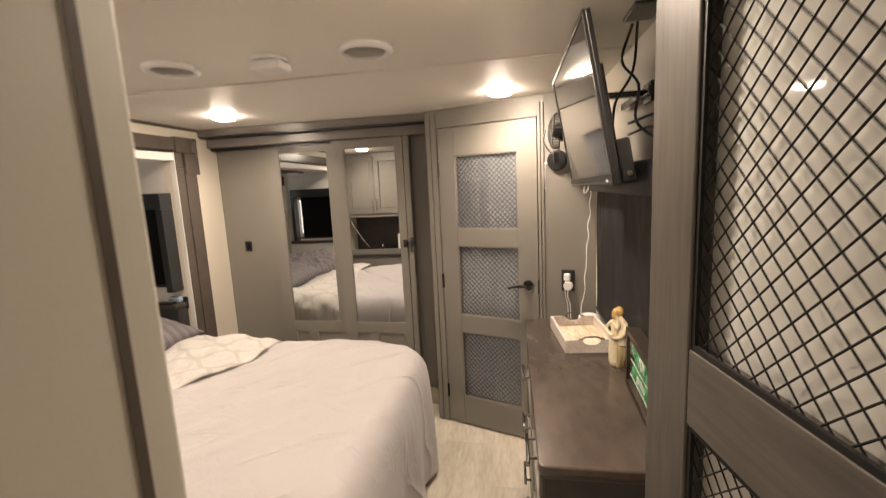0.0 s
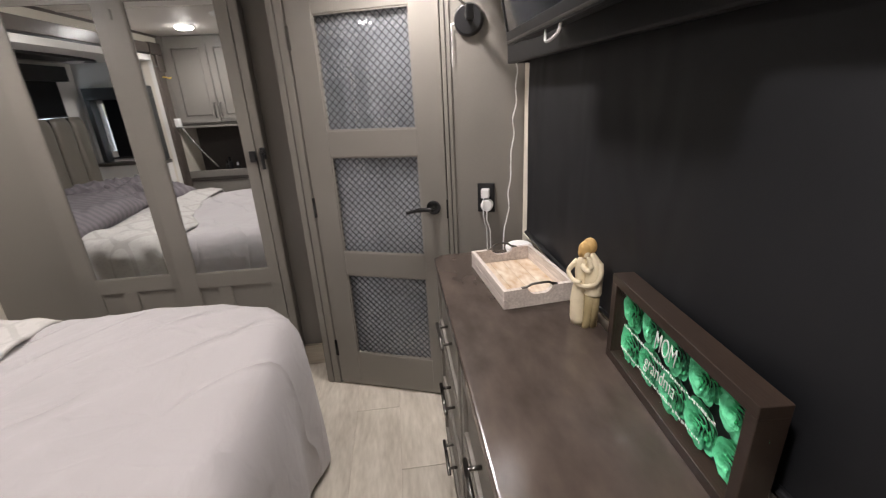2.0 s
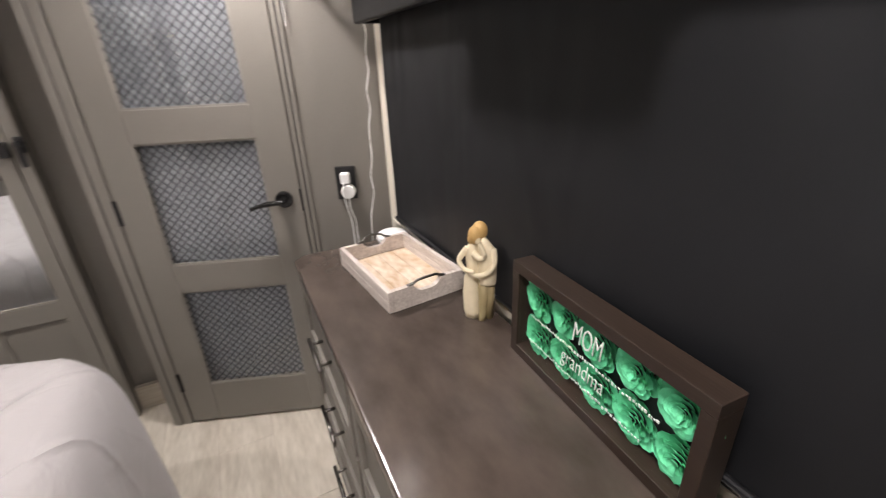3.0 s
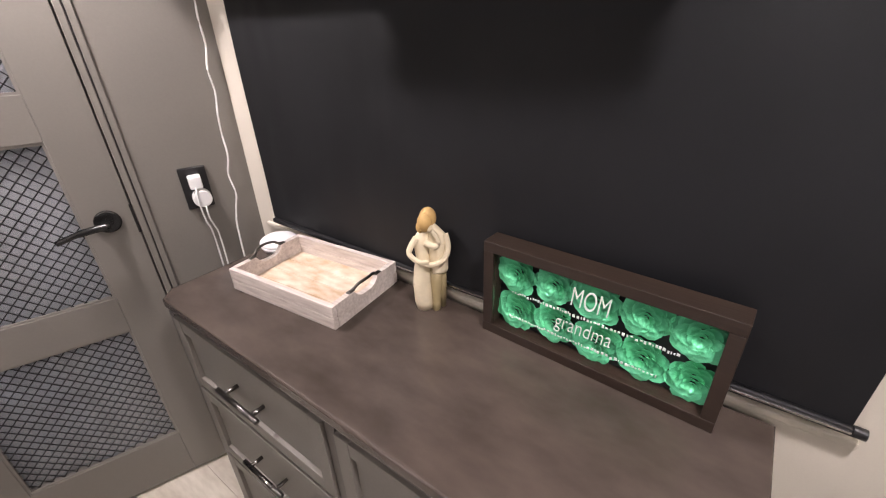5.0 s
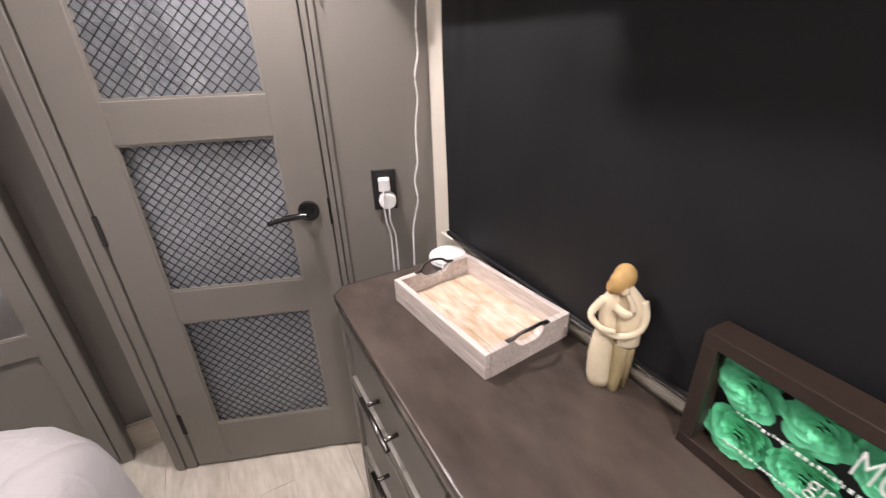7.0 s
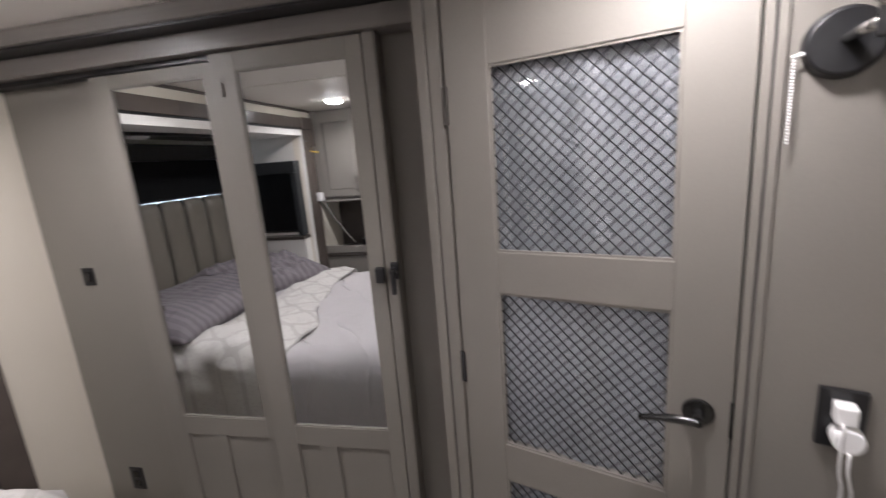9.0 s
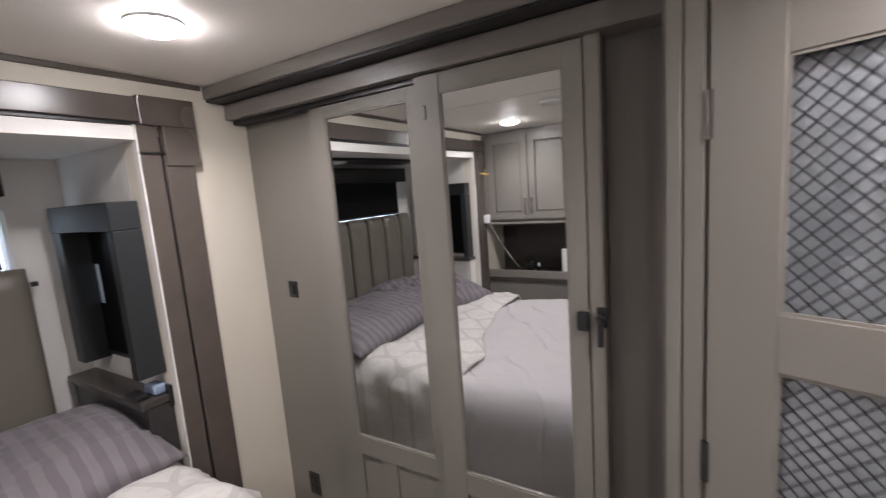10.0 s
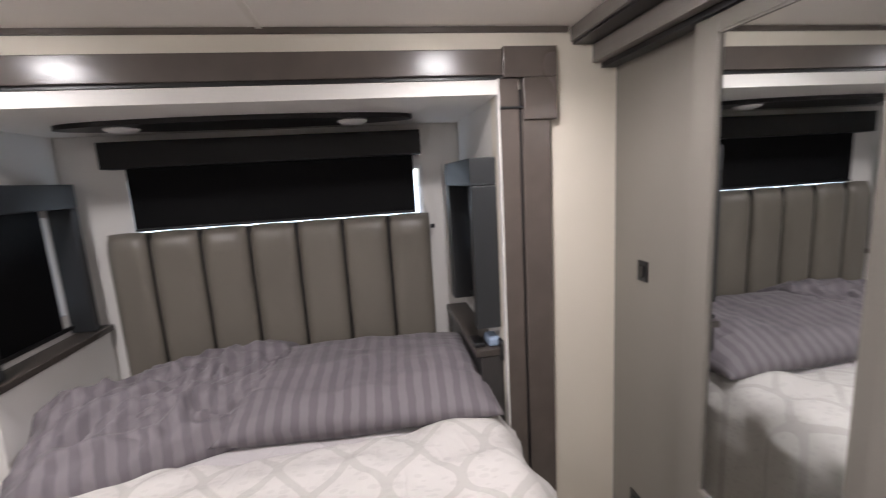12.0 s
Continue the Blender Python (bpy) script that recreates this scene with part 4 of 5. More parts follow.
for i in range(7):
    y = -0.11 + i * 0.014
    box(script, -0.080, -0.076 + 0.004 * (i % 3), y, y + 0.009, 0.0102, 0.0106)
part("writing_bar", script, DARK_PRINT, tray, "unreadable dark writing")


def loft(bm, rows, seg=20, mi=0):
    """Adds a closed body through ellipses (x, y, z, rx, ry)."""
    rings = [[bm.verts.new((x + rx * math.cos(2 * math.pi * k / seg), y + ry * math.sin(2 * math.pi * k / seg), z)) for k in range(seg)] for x, y, z, rx, ry in rows]
    made = []
    for a, c in zip(rings, rings[1:]):
        for k in range(seg):
            made.append(bm.faces.new((a[k], a[(k + 1) % seg], c[(k + 1) % seg], c[k])))
    made += [bm.faces.new(rings[0]), bm.faces.new(rings[-1])]
    for f in made:
        f.material_index, f.smooth = mi, True


# embracing couple, carved in simple shapes
FIG = Matrix.Translation((0.424, 1.690, DZ)) @ Matrix.Rotation(radians(-48), 4, "Z") @ Matrix.Diagonal((0.82, 0.85, 0.995, 1))
fb = bmesh.new()
loft(fb, [(-0.012, 0.0, 0, 0.021, 0.019), (-0.014, 0, 0.015, 0.0235, 0.021), (-0.017, 0, 0.06, 0.0225, 0.019), (-0.015, 0, 0.095, 0.020, 0.017), (-0.011, 0, 0.122, 0.017, 0.015), (-0.012, 0, 0.150, 0.019, 0.015), (-0.011, 0, 0.168, 0.017, 0.013), (-0.004, 0, 0.186, 0.008, 0.008)], mi=0)
loft(fb, [(0.016, -0.006, 0, 0.012, 0.018), (0.017, -0.004, 0.010, 0.011, 0.014), (0.019, 0, 0.05, 0.015, 0.015), (0.021, 0.002, 0.098, 0.020, 0.017)], mi=1)
loft(fb, [(0.034, 0.006, 0, 0.009, 0.015), (0.034, 0.006, 0.05, 0.012, 0.013), (0.032, 0.005, 0.098, 0.014, 0.015)], mi=1)
loft(fb, [(0.025, 0.003, 0.086, 0.0245, 0.019), (0.026, 0.003, 0.090, 0.025, 0.020), (0.026, 0.003, 0.12, 0.025, 0.019), (0.026, 0.003, 0.150, 0.0265, 0.020), (0.024, 0.002, 0.168, 0.023, 0.018), (0.019, 0.001, 0.183, 0.013, 0.012), (0.014, 0, 0.194, 0.007, 0.007)], mi=0)
blob(fb, (-0.002, -0.007, 0.199), (0.0185, 0.017, 0.020), 18, mi=2)
blob(fb, (0.006, 0.005, 0.205), (0.0205, 0.019, 0.021), 18, mi=2)
blob(fb, (-0.014, -0.002, 0.188), (0.010, 0.012, 0.012), 14, mi=2)
blob(fb, (0.006, -0.014, 0.191), (0.009, 0.008, 0.010), 14, mi=0)
ARMS = ([(0.044, -0.002, 0.170), (0.050, -0.012, 0.145), (0.040, -0.022, 0.124), (0.010, -0.026, 0.113), (-0.020, -0.022, 0.118)],
        [(-0.024, -0.004, 0.166), (-0.040, -0.010, 0.148), (-0.043, -0.016, 0.136), (-0.024, -0.024, 0.122), (0.002, -0.027, 0.121)],
        [(-0.004, -0.014, 0.160), (0.014, -0.021, 0.152), (0.026, -0.021, 0.158), (0.022, -0.021, 0.172), (0.012, -0.020, 0.186)])
for pts in ARMS:
    bend = curve_points(pts, 20)
    tube(fb, bend, [0.0082 - 0.0036 * k / len(bend) for k in range(len(bend))], 10)
bmesh.ops.transform(fb, matrix=FIG, verts=fb.verts)
tagged(part("figurine", fb, [RESIN_CREAM, RESIN_KHAKI, RESIN_TAN], smooth=True), "cream resin figurine of two embracing figures on the dresser", "figurine")

# shadow box with paper roses
F0, F1 = Vector((0.4215, 1.557, DZ)), Vector((0.400, 1.160, DZ))
fd = (F1 - F0).normalized()
SB = Matrix.Translation(F0) @ Matrix.Rotation(math.atan2(fd.y, fd.x), 4, "Z")
SW, SH, SD = (F1 - F0).length, 0.194, 0.043
shadow_box = thing("shadow_box", m=SB, label="dark wood shadow box with green paper roses and lettering", category="shadow box")
fw = 0.020
part("frame", boxes((0, SW, 0, SD, 0, fw), (0, SW, 0, SD, SH - fw, SH), (0, fw, 0, SD, fw, SH - fw), (SW - fw, SW, 0, SD, fw, SH - fw), b=0.0012), FRAME_WOOD, shadow_box)
part("back_board", boxes((fw, SW - fw, 0.0305, 0.0345, fw, SH - fw)), BLACK, shadow_box)
pane = part("glass", boxes((fw, SW - fw, 0.005, 0.007, fw, SH - fw)), GLASS, shadow_box, "clear glass")
pane.visible_shadow = False


def rose_mesh():
    """A rosette of thin curled paper petals in a spiral."""
    bm = bmesh.new()
    rnd = random.Random(4)
    for ring, (n, r0, r1, lift) in enumerate(((7, 0.020, 0.038, 0.000), (7, 0.016, 0.032, 0.0035), (6, 0.012, 0.026, 0.007), (6, 0.008, 0.020, 0.010), (5, 0.004, 0.0135, 0.0125), (3, 0.0, 0.008, 0.0145))):
        for i in range(n):
            a0 = 2 * math.pi * (i + 0.37 * ring) / n
            wd = 2.6 * math.pi / n
            tip = r1 * rnd.uniform(0.92, 1.08)
            nu, nv = 5, 3
            vs = [[None] * (nv + 1) for _ in range(nu + 1)]
            for u in range(nu + 1):
                for v in range(nv + 1):
                    f = u / nu - 0.5
                    a = a0 + wd * f
                    rr = r0 + (tip * (1 - 0.5 * (2 * f) ** 2 * 0.5) - r0) * v / nv
                    zz = lift + 0.0095 * (v / nv) ** 2 + 0.003 * f
                    vs[u][v] = bm.verts.new((rr * math.cos(a), -zz, rr * math.sin(a)))
            for u in range(nu):
                for v in range(nv):
                    bm.faces.new((vs[u][v], vs[u + 1][v], vs[u + 1][v + 1], vs[u][v + 1]))
    me = bpy.data.meshes.new("rose")
    bm.to_mesh(me)
    bm.free()
    me.materials.append(PETAL)
    me.polygons.foreach_set("use_smooth", [True] * len(me.polygons))
    return me


ROSE = rose_mesh()
for i in range(5):
    for j in range(2):
        r = child("rose", ROSE, shadow_box)
        sc = (1.14, 1.08, 1.20, 1.12, 1.21)[(i + 2 * j) % 5]
        r.matrix_basis = Matrix.Translation((fw + 0.036 + i * 0.0735 + 0.006 * j, 0.0298, fw + 0.038 + 0.078 * (1 - j) + 0.004 * (i % 2))) @ Matrix.Rotation(1.3 * i + 2.1 * j, 4, "Y") @ Matrix.Diagonal((sc, 0.82, sc, 1))
UP = Matrix(((1, 0, 0, 0), (0, 0, -1, 0), (0, 1, 0, 0), (0, 0, 0, 1)))
lettering("MOM", 0.052, Matrix.Translation((SW * 0.495, 0.0042, SH * 0.725)) @ UP, WHITE_PRINT, shadow_box, 0.52)
lettering("grandma", 0.042, Matrix.Translation((SW * 0.48, 0.0042, SH * 0.435)) @ UP, WHITE_PRINT, shadow_box, 0.66)
for zc, x0, x1 in ((0.555, 0.15, 0.84), (0.285, 0.14, 0.78)):
    x = SW * x0
    rnd = random.Random(int(zc * 1000))
    while x < SW * x1:
        w, up = rnd.uniform(0.0015, 0.0045), rnd.uniform(0.0010, 0.0026)
        dz = SH * zc + rnd.uniform(-0.0015, 0.0015)
        part("writing_bar", boxes((x, x + w, 0.0038, 0.0046, dz - up, dz + up)), WHITE_PRINT, shadow_box)
        x += w + rnd.uniform(0.0012, 0.0035)

# ---------------------------------------------------------------- bed
BX0, BX1, BY0, BY1, BZ = -2.585, -0.400, 0.845, 2.470, 0.655
bed_base = thing("bed_base", (-1.5, 1.645, 0), label="low dark bed platform under the mattress", category="bed base")
part("platform", boxes((BX0, BX1 - 0.08, BY0 + 0.06, BY1 - 0.06, 0.1, 0.34), (WX + 0.04, BX1 - 0.12, BY0 + 0.1, BY1 - 0.1, 0, 0.1)), FLOOR_BASE, bed_base)
mattress = tagged(part("mattress", boxes((BX0, BX1 - 0.12, BY0 + 0.09, BY1 - 0.09, 0.34, BZ - 0.035), b=0.06), MATTRESS, smooth=True), "thick pale mattress on the platform", "mattress")


def outline(inset, n=200, r=0.30):
    """Points round the bed's plan, drawn in by inset, with rounded foot corners."""
    x0, x1, y0, y1 = BX0 + inset * 0.2, BX1 - inset, BY0 + inset, BY1 - inset
    r = max(0.03, min(r, (y1 - y0) / 2 - 0.01, (x1 - x0) / 2 - 0.01))
    r = r if inset < 0.3 else max(0.02, r - (inset - 0.3))
    path = []
    segs = [((x0, y0), (x1 - r, y0)), ("arc", (x1 - r, y0 + r), -90), ((x1, y0 + r), (x1, y1 - r)), ("arc", (x1 - r, y1 - r), 0), ((x1 - r, y1), (x0, y1)), ((x0, y1), (x0, y0))]
    counts = [60, 14, 44, 14, 60, 20]
    for s, c in zip(segs, counts):
        for k in range(c):
            t = k / c
            if s[0] == "arc":
                a = radians(s[2] + 90 * t)
                path.append((s[1][0] + r * math.cos(a), s[1][1] + r * math.sin(a)))
            else:
                path.append((s[0][0] + (s[1][0] - s[0][0]) * t, s[0][1] + (s[1][1] - s[0][1]) * t))
    return path


def bed_cover():
    bm = bmesh.new()
    levels = [(-0.008, 0.045), (-0.010, 0.12), (-0.010, 0.20), (-0.009, 0.30), (-0.007, 0.40), (-0.004, 0.48), (0.0, 0.535), (0.008, 0.575), (0.021, 0.607), (0.040, 0.631), (0.066, 0.647), (0.098, 0.655)]
    levels += [(0.13 + 0.022 * i, 0.655 + 0.012 * min(1, i / 14)) for i in range(30)]
    rings = []
    for inset, z in levels:
        ring = []
        pts = outline(inset)
        for k, (x, y) in enumerate(pts):
            low = max(0.0, (0.56 - z) / 0.5)
            d = 0.030 * low * math.sin(k * 0.33 + 1.5 * math.sin(k * 0.11)) + 0.020 * low * noise.noise((x * 9, y * 9, 1.0))
            cx, cy = (x - (BX0 + BX1) / 2), (y - (BY0 + BY1) / 2)
            ln = math.hypot(cx, cy) or 1
            top = max(0.0, 1 - low * 3)
            far = min(1.0, max(0.0, (x + 1.75) / 0.5))
            pull = max(0, 0.16 - abs(noise.noise((x * 3.4 - y * 3.0, x * 0.9 + y * 0.7, 2)))) + 0.7 * max(0, 0.14 - abs(noise.noise((x * 6.5 - y * 5.5, x + y * 1.6, 7))))
            dz = top * (0.022 * noise.noise((x * 1.7, y * 1.7, 4)) + 0.010 * noise.noise((x * 6 + y * 3, y * 2, 9)) + far * 0.045 * pull)
            dz += min(1.0, max(0.0, (x + 1.40) / 0.35)) * 0.046 * min(1.0, max(0.0, inset / 0.36)) ** 0.4
            ring.append(bm.verts.new((x + d * cx / ln, y + d * cy / ln, z + dz)))
        rings.append(ring)
    for a, c in zip(rings, rings[1:]):
        n = len(a)
        for k in range(n):
            bm.faces.new((a[k], a[(k + 1) % n], c[(k + 1) % n], c[k]))
    bm.faces.new(rings[-1])
    return bm


cover = tagged(part("bedspread", bed_cover(), SHEET_WHITE, smooth=True), "plain white cotton cover draped over the bed", "bedspread")


def side_drop(w, lift):
    """Follow the bed's cross-section: w is measured from the near side's hem over the top to the far hem. Gives y, z."""
    drop, r = 0.44, 0.09
    flat0, flat1 = BY0 + r, BY1 - r
    arc = math.pi / 2 * r
    if w < drop:
        return BY0 - lift, BZ - r - (drop - w)
    w -= drop
    if w < arc:
        a = w / r
        return flat0 - (r + lift) * math.cos(a), BZ - r + (r + lift) * math.sin(a)
    w -= arc
    if w < flat1 - flat0:
        return flat0 + w, BZ + lift
    w -= flat1 - flat0
    if w < arc:
        a = w / r
        return flat1 + (r + lift) * math.sin(a), BZ - r + (r + lift) * math.cos(a)
    return BY1 + lift, BZ - r - (w - arc)


TOTAL = 2 * 0.44 + math.pi * 0.09 + (BY1 - BY0 - 0.18)


def fold_point(u, v):
    y, z = side_drop(TOTAL * v, 0.022)
    foot = -1.60 + 0.235 * min(1.0, max(0.0, (y - 1.43) / 0.65)) + 0.05 * noise.noise((y * 3, 0, 5))
    head = -1.995 - 0.16 * max(0.0, abs(y - 1.645) - 0.62) / 0.2 + 0.09 * math.sin(1.9 * (y - 0.8)) + 0.03 * noise.noise((y * 4, 2, 1))
    x = head + (foot - head) * u
    puff = 0.020 * math.sin(math.pi * min(1, max(0, u))) ** 0.5
    w = 0.024 * noise.noise((x * 6, y * 4 + z * 4, 3)) + 0.016 * noise.noise((x * 12, y * 8 + z * 8, 8)) + 0.05 * max(0, 0.15 - abs(noise.noise((x * 5 + y * 2, y * 3 + z * 3, 6))))
    if z < BZ - 0.05:
        y += (1 if y > 1.6 else -1) * (0.012 + 0.5 * w + 0.02 * math.sin(x * 22))
        z += w
    else:
        z += puff + w
    return (x, y, z)


quilt_bm = grid(44, 150, fold_point)
quilt = tagged(part("quilt", quilt_bm, TRELLIS, smooth=True), "white quilt with grey trellis print folded back on the bed", "quilt")
sol = quilt.modifiers.new("thickness", "SOLIDIFY")
sol.thickness, sol.offset = 0.014, -1


def pillow(y0, y1, label, seed, tilt, xc, zc, depth=0.50, yaw=0.0, rumple=1.0):
    """A soft pillow with pinched corners and creases, leaning on the headboard."""
    wy = (y1 - y0) / 2
    top = bmesh.new()
    n = 64
    m = Matrix.Translation((xc, (y0 + y1) / 2, zc)) @ Matrix.Rotation(radians(tilt), 4, "Y") @ Matrix.Rotation(radians(yaw), 4, "Z")
    for side in (1, -1):
        vs = [[None] * (n + 1) for _ in range(n + 1)]
        for i in range(n + 1):
            for j in range(n + 1):
                u, v = 2 * i / n - 1, 2 * j / n - 1
                th = 0.102 * max(0.0, (1 - abs(u) ** 2.6)) ** 0.55 * max(0.0, (1 - abs(v) ** 5)) ** 0.5
                pin = 1 - 0.05 * (u * u) * (1 - v * v) - 0.04 * (v * v) * (1 - u * u)
                cr = 0.010 * noise.noise((u * 5 + seed, v * 5 - u * 3, seed)) + 0.035 * noise.noise((u * 1.7 + seed, v * 2.1, side))
                gather = max(0.0, abs(v) - 0.55) / 0.45
                cr += gather * 0.045 * max(0, 0.25 - abs(noise.noise((u * 6 + seed, v * 1.3, seed + 2))))
                for f, h, ph in ((1.3, 0.26, 0.0), (2.2, 0.20, 3.0), (3.6, 0.09, 7.0)):
                    cr += (rumple - 0.25) * h * max(0, 0.24 - abs(noise.noise((u * f + v * f * 1.1 + seed, v * f * 0.8 - u * f * 0.5, seed + ph))))
                cr -= (rumple - 0.25) * 0.02
                vs[i][j] = top.verts.new(Vector((depth / 2 * u * pin, wy * v * pin, side * (th + cr * th / 0.102))))
        for i in range(n):
            for j in range(n):
                top.faces.new((vs[i][j], vs[i + 1][j], vs[i + 1][j + 1], vs[i][j + 1]))
    bmesh.ops.remove_doubles(top, verts=top.verts, dist=0.0005)
    ob = tagged(part("pillow", top, STRIPES, smooth=True), label, "pillow", "bed pillows")
    ob.matrix_basis = m
    return ob


pillow(1.50, 2.485, "mauve grey striped pillow leaning against the headboard", 1.0, 6, -2.245, 0.735, 0.62, -3, 0.3)
pillow(0.84, 1.58, "rumpled mauve grey striped pillow beside the other pillow", 5.0, 4, -2.19, 0.70, 0.66, 22, 0.95)
pillow(1.10, 1.74, "small mauve grey striped pillow lying on top", 9.0, 9, -2.30, 0.740, 0.50, 12, 0.7)

# headboard
headboard = thing("headboard", (-2.63, 1.645, 0.1), label="grey padded headboard with seven upright channels", category="headboard")
HY = [0.930, 1.100, 1.310, 1.515, 1.722, 1.928, 2.140, 2.342]
part("back_panel", boxes((-2.672, -2.640, 0.932, 2.340, 0.11, 1.362)), DRESSER_DARK, headboard)


def channel_pad(y0, y1, z0=0.30, z1=1.368):
    """An upright pad, full in the middle and drawn in at its seams and rim."""
    def point(u, v):
        s, h = 2 * u - 1, max(0.0, (v - 0.9) / 0.1)
        fall = 0.020 * abs(s) ** 5 + 0.030 * h ** 3 + 0.0012 * noise.noise((s * 2, v * 9, y0))
        return (-2.588 - fall, y0 + (y1 - y0) * u, z0 + (z1 - z0) * (v - 0.004 * (s * s) * h))
    bm = grid(16, 30, point)
    edge = [e for e in bm.edges if e.is_boundary]
    ext = bmesh.ops.extrude_edge_only(bm, edges=edge)
    for v in ext["geom"]:
        if isinstance(v, bmesh.types.BMVert):
            v.co.x = -2.6395
    return bm


for a, c in zip(HY, HY[1:]):
    part("channel_pad", channel_pad(a + 0.007, c - 0.007), VINYL_PAD, headboard, smooth=True)
for a in HY[1:-1]:
    part("piping", boxes((-2.640, -2.613, a - 0.0072, a + 0.0072, 0.30, 1.364), b=0.002), PIPING, headboard, "dark piping")
part("side_knob", drum(bmesh.new(), (-2.62, 2.342, 1.30), (0, 1, 0), 0.010, 0.02, 16), BLACK, headboard)

# ---------------------------------------------------------------- slide-out windows
window_1 = thing("window_1", (SX, 1.655, 1.12), label="wide slide-out window behind the headboard", category="window", kind="structure")
part("window_frame", boxes((SX - 0.045, SX - 0.01, WIN[0], WIN[1], WIN[2], WIN[2] + 0.012), (SX - 0.045, SX - 0.01, WIN[0], WIN[1], WIN[3] - 0.012, WIN[3]),
                           (SX - 0.045, SX - 0.01, WIN[0], WIN[0] + 0.012, WIN[2] + 0.012, WIN[3] - 0.012), (SX - 0.045, SX - 0.01, WIN[1] - 0.012, WIN[1], WIN[2] + 0.012, WIN[3] - 0.012)), WHITE_PLASTIC, window_1)
wp = part("pane", boxes((SX - 0.03, SX - 0.026, WIN[0] + 0.012, WIN[1] - 0.012, WIN[2] + 0.012, WIN[3] - 0.012)), GLASS, window_1)
wp.visible_shadow = False
rear_blind = thing("window_blind", (-2.65, 1.655, 1.37), label="black blind with box valance over the bed window", category="blind")
part("cassette", boxes((SX, -2.590, 0.975, 2.315, 1.640, 1.750), b=0.003), VALANCE, rear_blind)
part("cloth", grid(30, 6, lambda u, v: (-2.645 + 0.003 * math.sin(4 * u), 1.045 + 1.235 * u, 1.380 + 0.276 * v)), BLIND_DARK, rear_blind, smooth=True)
part("hem_bar", boxes((-2.652, -2.638, 1.045, 2.280, 1.369, 1.381), b=0.003), BLACK, rear_blind)

oval = thing("ceiling_lamp", (-2.36, 1.62, SZ - 0.016), label="long black oval lamp plate with two unlit lenses", category="ceiling lamp")
ob_bm = bmesh.new()
ring0 = [(-2.36 + 0.125 * math.sin(a), 1.62 + 0.64 * math.cos(a), 0) for a in [2 * math.pi * i / 64 for i in range(64)]]
low = [ob_bm.verts.new((x, y, SZ - 0.018)) for x, y, _ in ring0]
upv = [ob_bm.verts.new((x, y, SZ - 0.0005)) for x, y, _ in ring0]
for k in range(64):
    ob_bm.faces.new((low[k], low[(k + 1) % 64], upv[(k + 1) % 64], upv[k]))
ob_bm.faces.new(low)
ob_bm.faces.new(upv)
part("plate", ob_bm, BLACK, oval)
for y in (1.20, 2.025):
    lb = blob(bmesh.new(), (-2.36, y, SZ - 0.018), (0.058, 0.058, 0.016), 24)
    part("lens", lb, WHITE_PLASTIC, oval, "white domed lens", smooth=True)


def side_window(y, sgn, label):
    """A narrow window in a slide-out side wall: grey box surround, black blind, a crack of daylight."""
    t = thing("side_window_blind", (-2.30, y, 0.97), label=label, category="blind", group="slide-out side blinds")
    d = lambda a, c: (min(y - sgn * a, y - sgn * c), max(y - sgn * a, y - sgn * c))
    x0, x1 = (-2.565, -2.055) if sgn > 0 else (-2.600, -2.055)
    far = 0.075 if sgn > 0 else 0.040
    part("top_box", boxes((x0, x1, *d(0.0, 0.095), 1.490, 1.587), b=0.004), LAMBREQUIN, t)
    part("leg", boxes((x0, x0 + far, *d(0.0, 0.092), 0.965, 1.4895), b=0.004), LAMBREQUIN, t)
    part("leg", boxes((x1 - 0.045, x1, *d(0.0, 0.092), 0.965, 1.4895), b=0.004), LAMBREQUIN, t)
    cloth_d = d(0.006, 0.009)
    if sgn > 0:
        c0, c1 = -2.485, -2.435
        part("cloth", boxes((c1, x1 - 0.046, *cloth_d, 1.00, 1.4895), (c0, c1, *cloth_d, 1.00, 1.195), (c0, c1, *cloth_d, 1.355, 1.4895)), BLIND_DARK, t, "black blind cloth")
    else:
        part("cloth", boxes((-2.508, x1 - 0.046, *cloth_d, 1.00, 1.4895)), BLIND_DARK, t, "black blind cloth")
    part("hem_bar", boxes((x0 + far + 0.001, x1 - 0.046, *d(0.003, 0.015), 0.985, 1.0)), BLACK, t)
    return t


side_window(SY1, 1, "grey vinyl boxed surround with a black blind, north of bed")
side_window(SY0, -1, "grey vinyl boxed surround with a black blind, south of bed")


def night_shelf(y, sgn, label):
    t = thing("night_shelf", (-2.33, y, 0.10), label=label, category="shelf", group="bedside shelves")
    d = lambda a, c: (min(y - sgn * a, y - sgn * c), max(y - sgn * a, y - sgn * c))
    top = 0.888 if sgn > 0 else 0.960
    part("cabinet", boxes((-2.67, -2.045, *d(0.001, 0.085), 0.1, top - 0.028), b=0.003), WHITE_WALL if sgn < 0 else DRESSER_DARK, t)
    part("top", boxes((-2.67, -2.04, *d(0.001, 0.105), top - 0.027, top), b=0.004), DRESSER_EDGE, t, "dark shelf top")
    return t


night_shelf(SY1, 1, "narrow grey bedside shelf under the side window")
night_shelf(SY0, -1, "narrow white bedside shelf with a dark top")
tagged(part("remote_control", boxes((-2.16, -2.07, 2.405, 2.45, 0.888, 0.905), b=0.004), BLACK), "small black remote lying on the bedside shelf", "remote")
tagged(part("tissue_packet", boxes((-2.14, -2.06, 2.46, 2.505, 0.888, 0.925), b=0.01), material("pale_blue_packet", (0.22, 0.28, 0.38), 0.5)), "pale blue packet on the bedside shelf", "packet")
plate = thing("wall_socket", (-2.05, SY1, 0.80), label="small black socket at the slide-out edge", category="outlet")
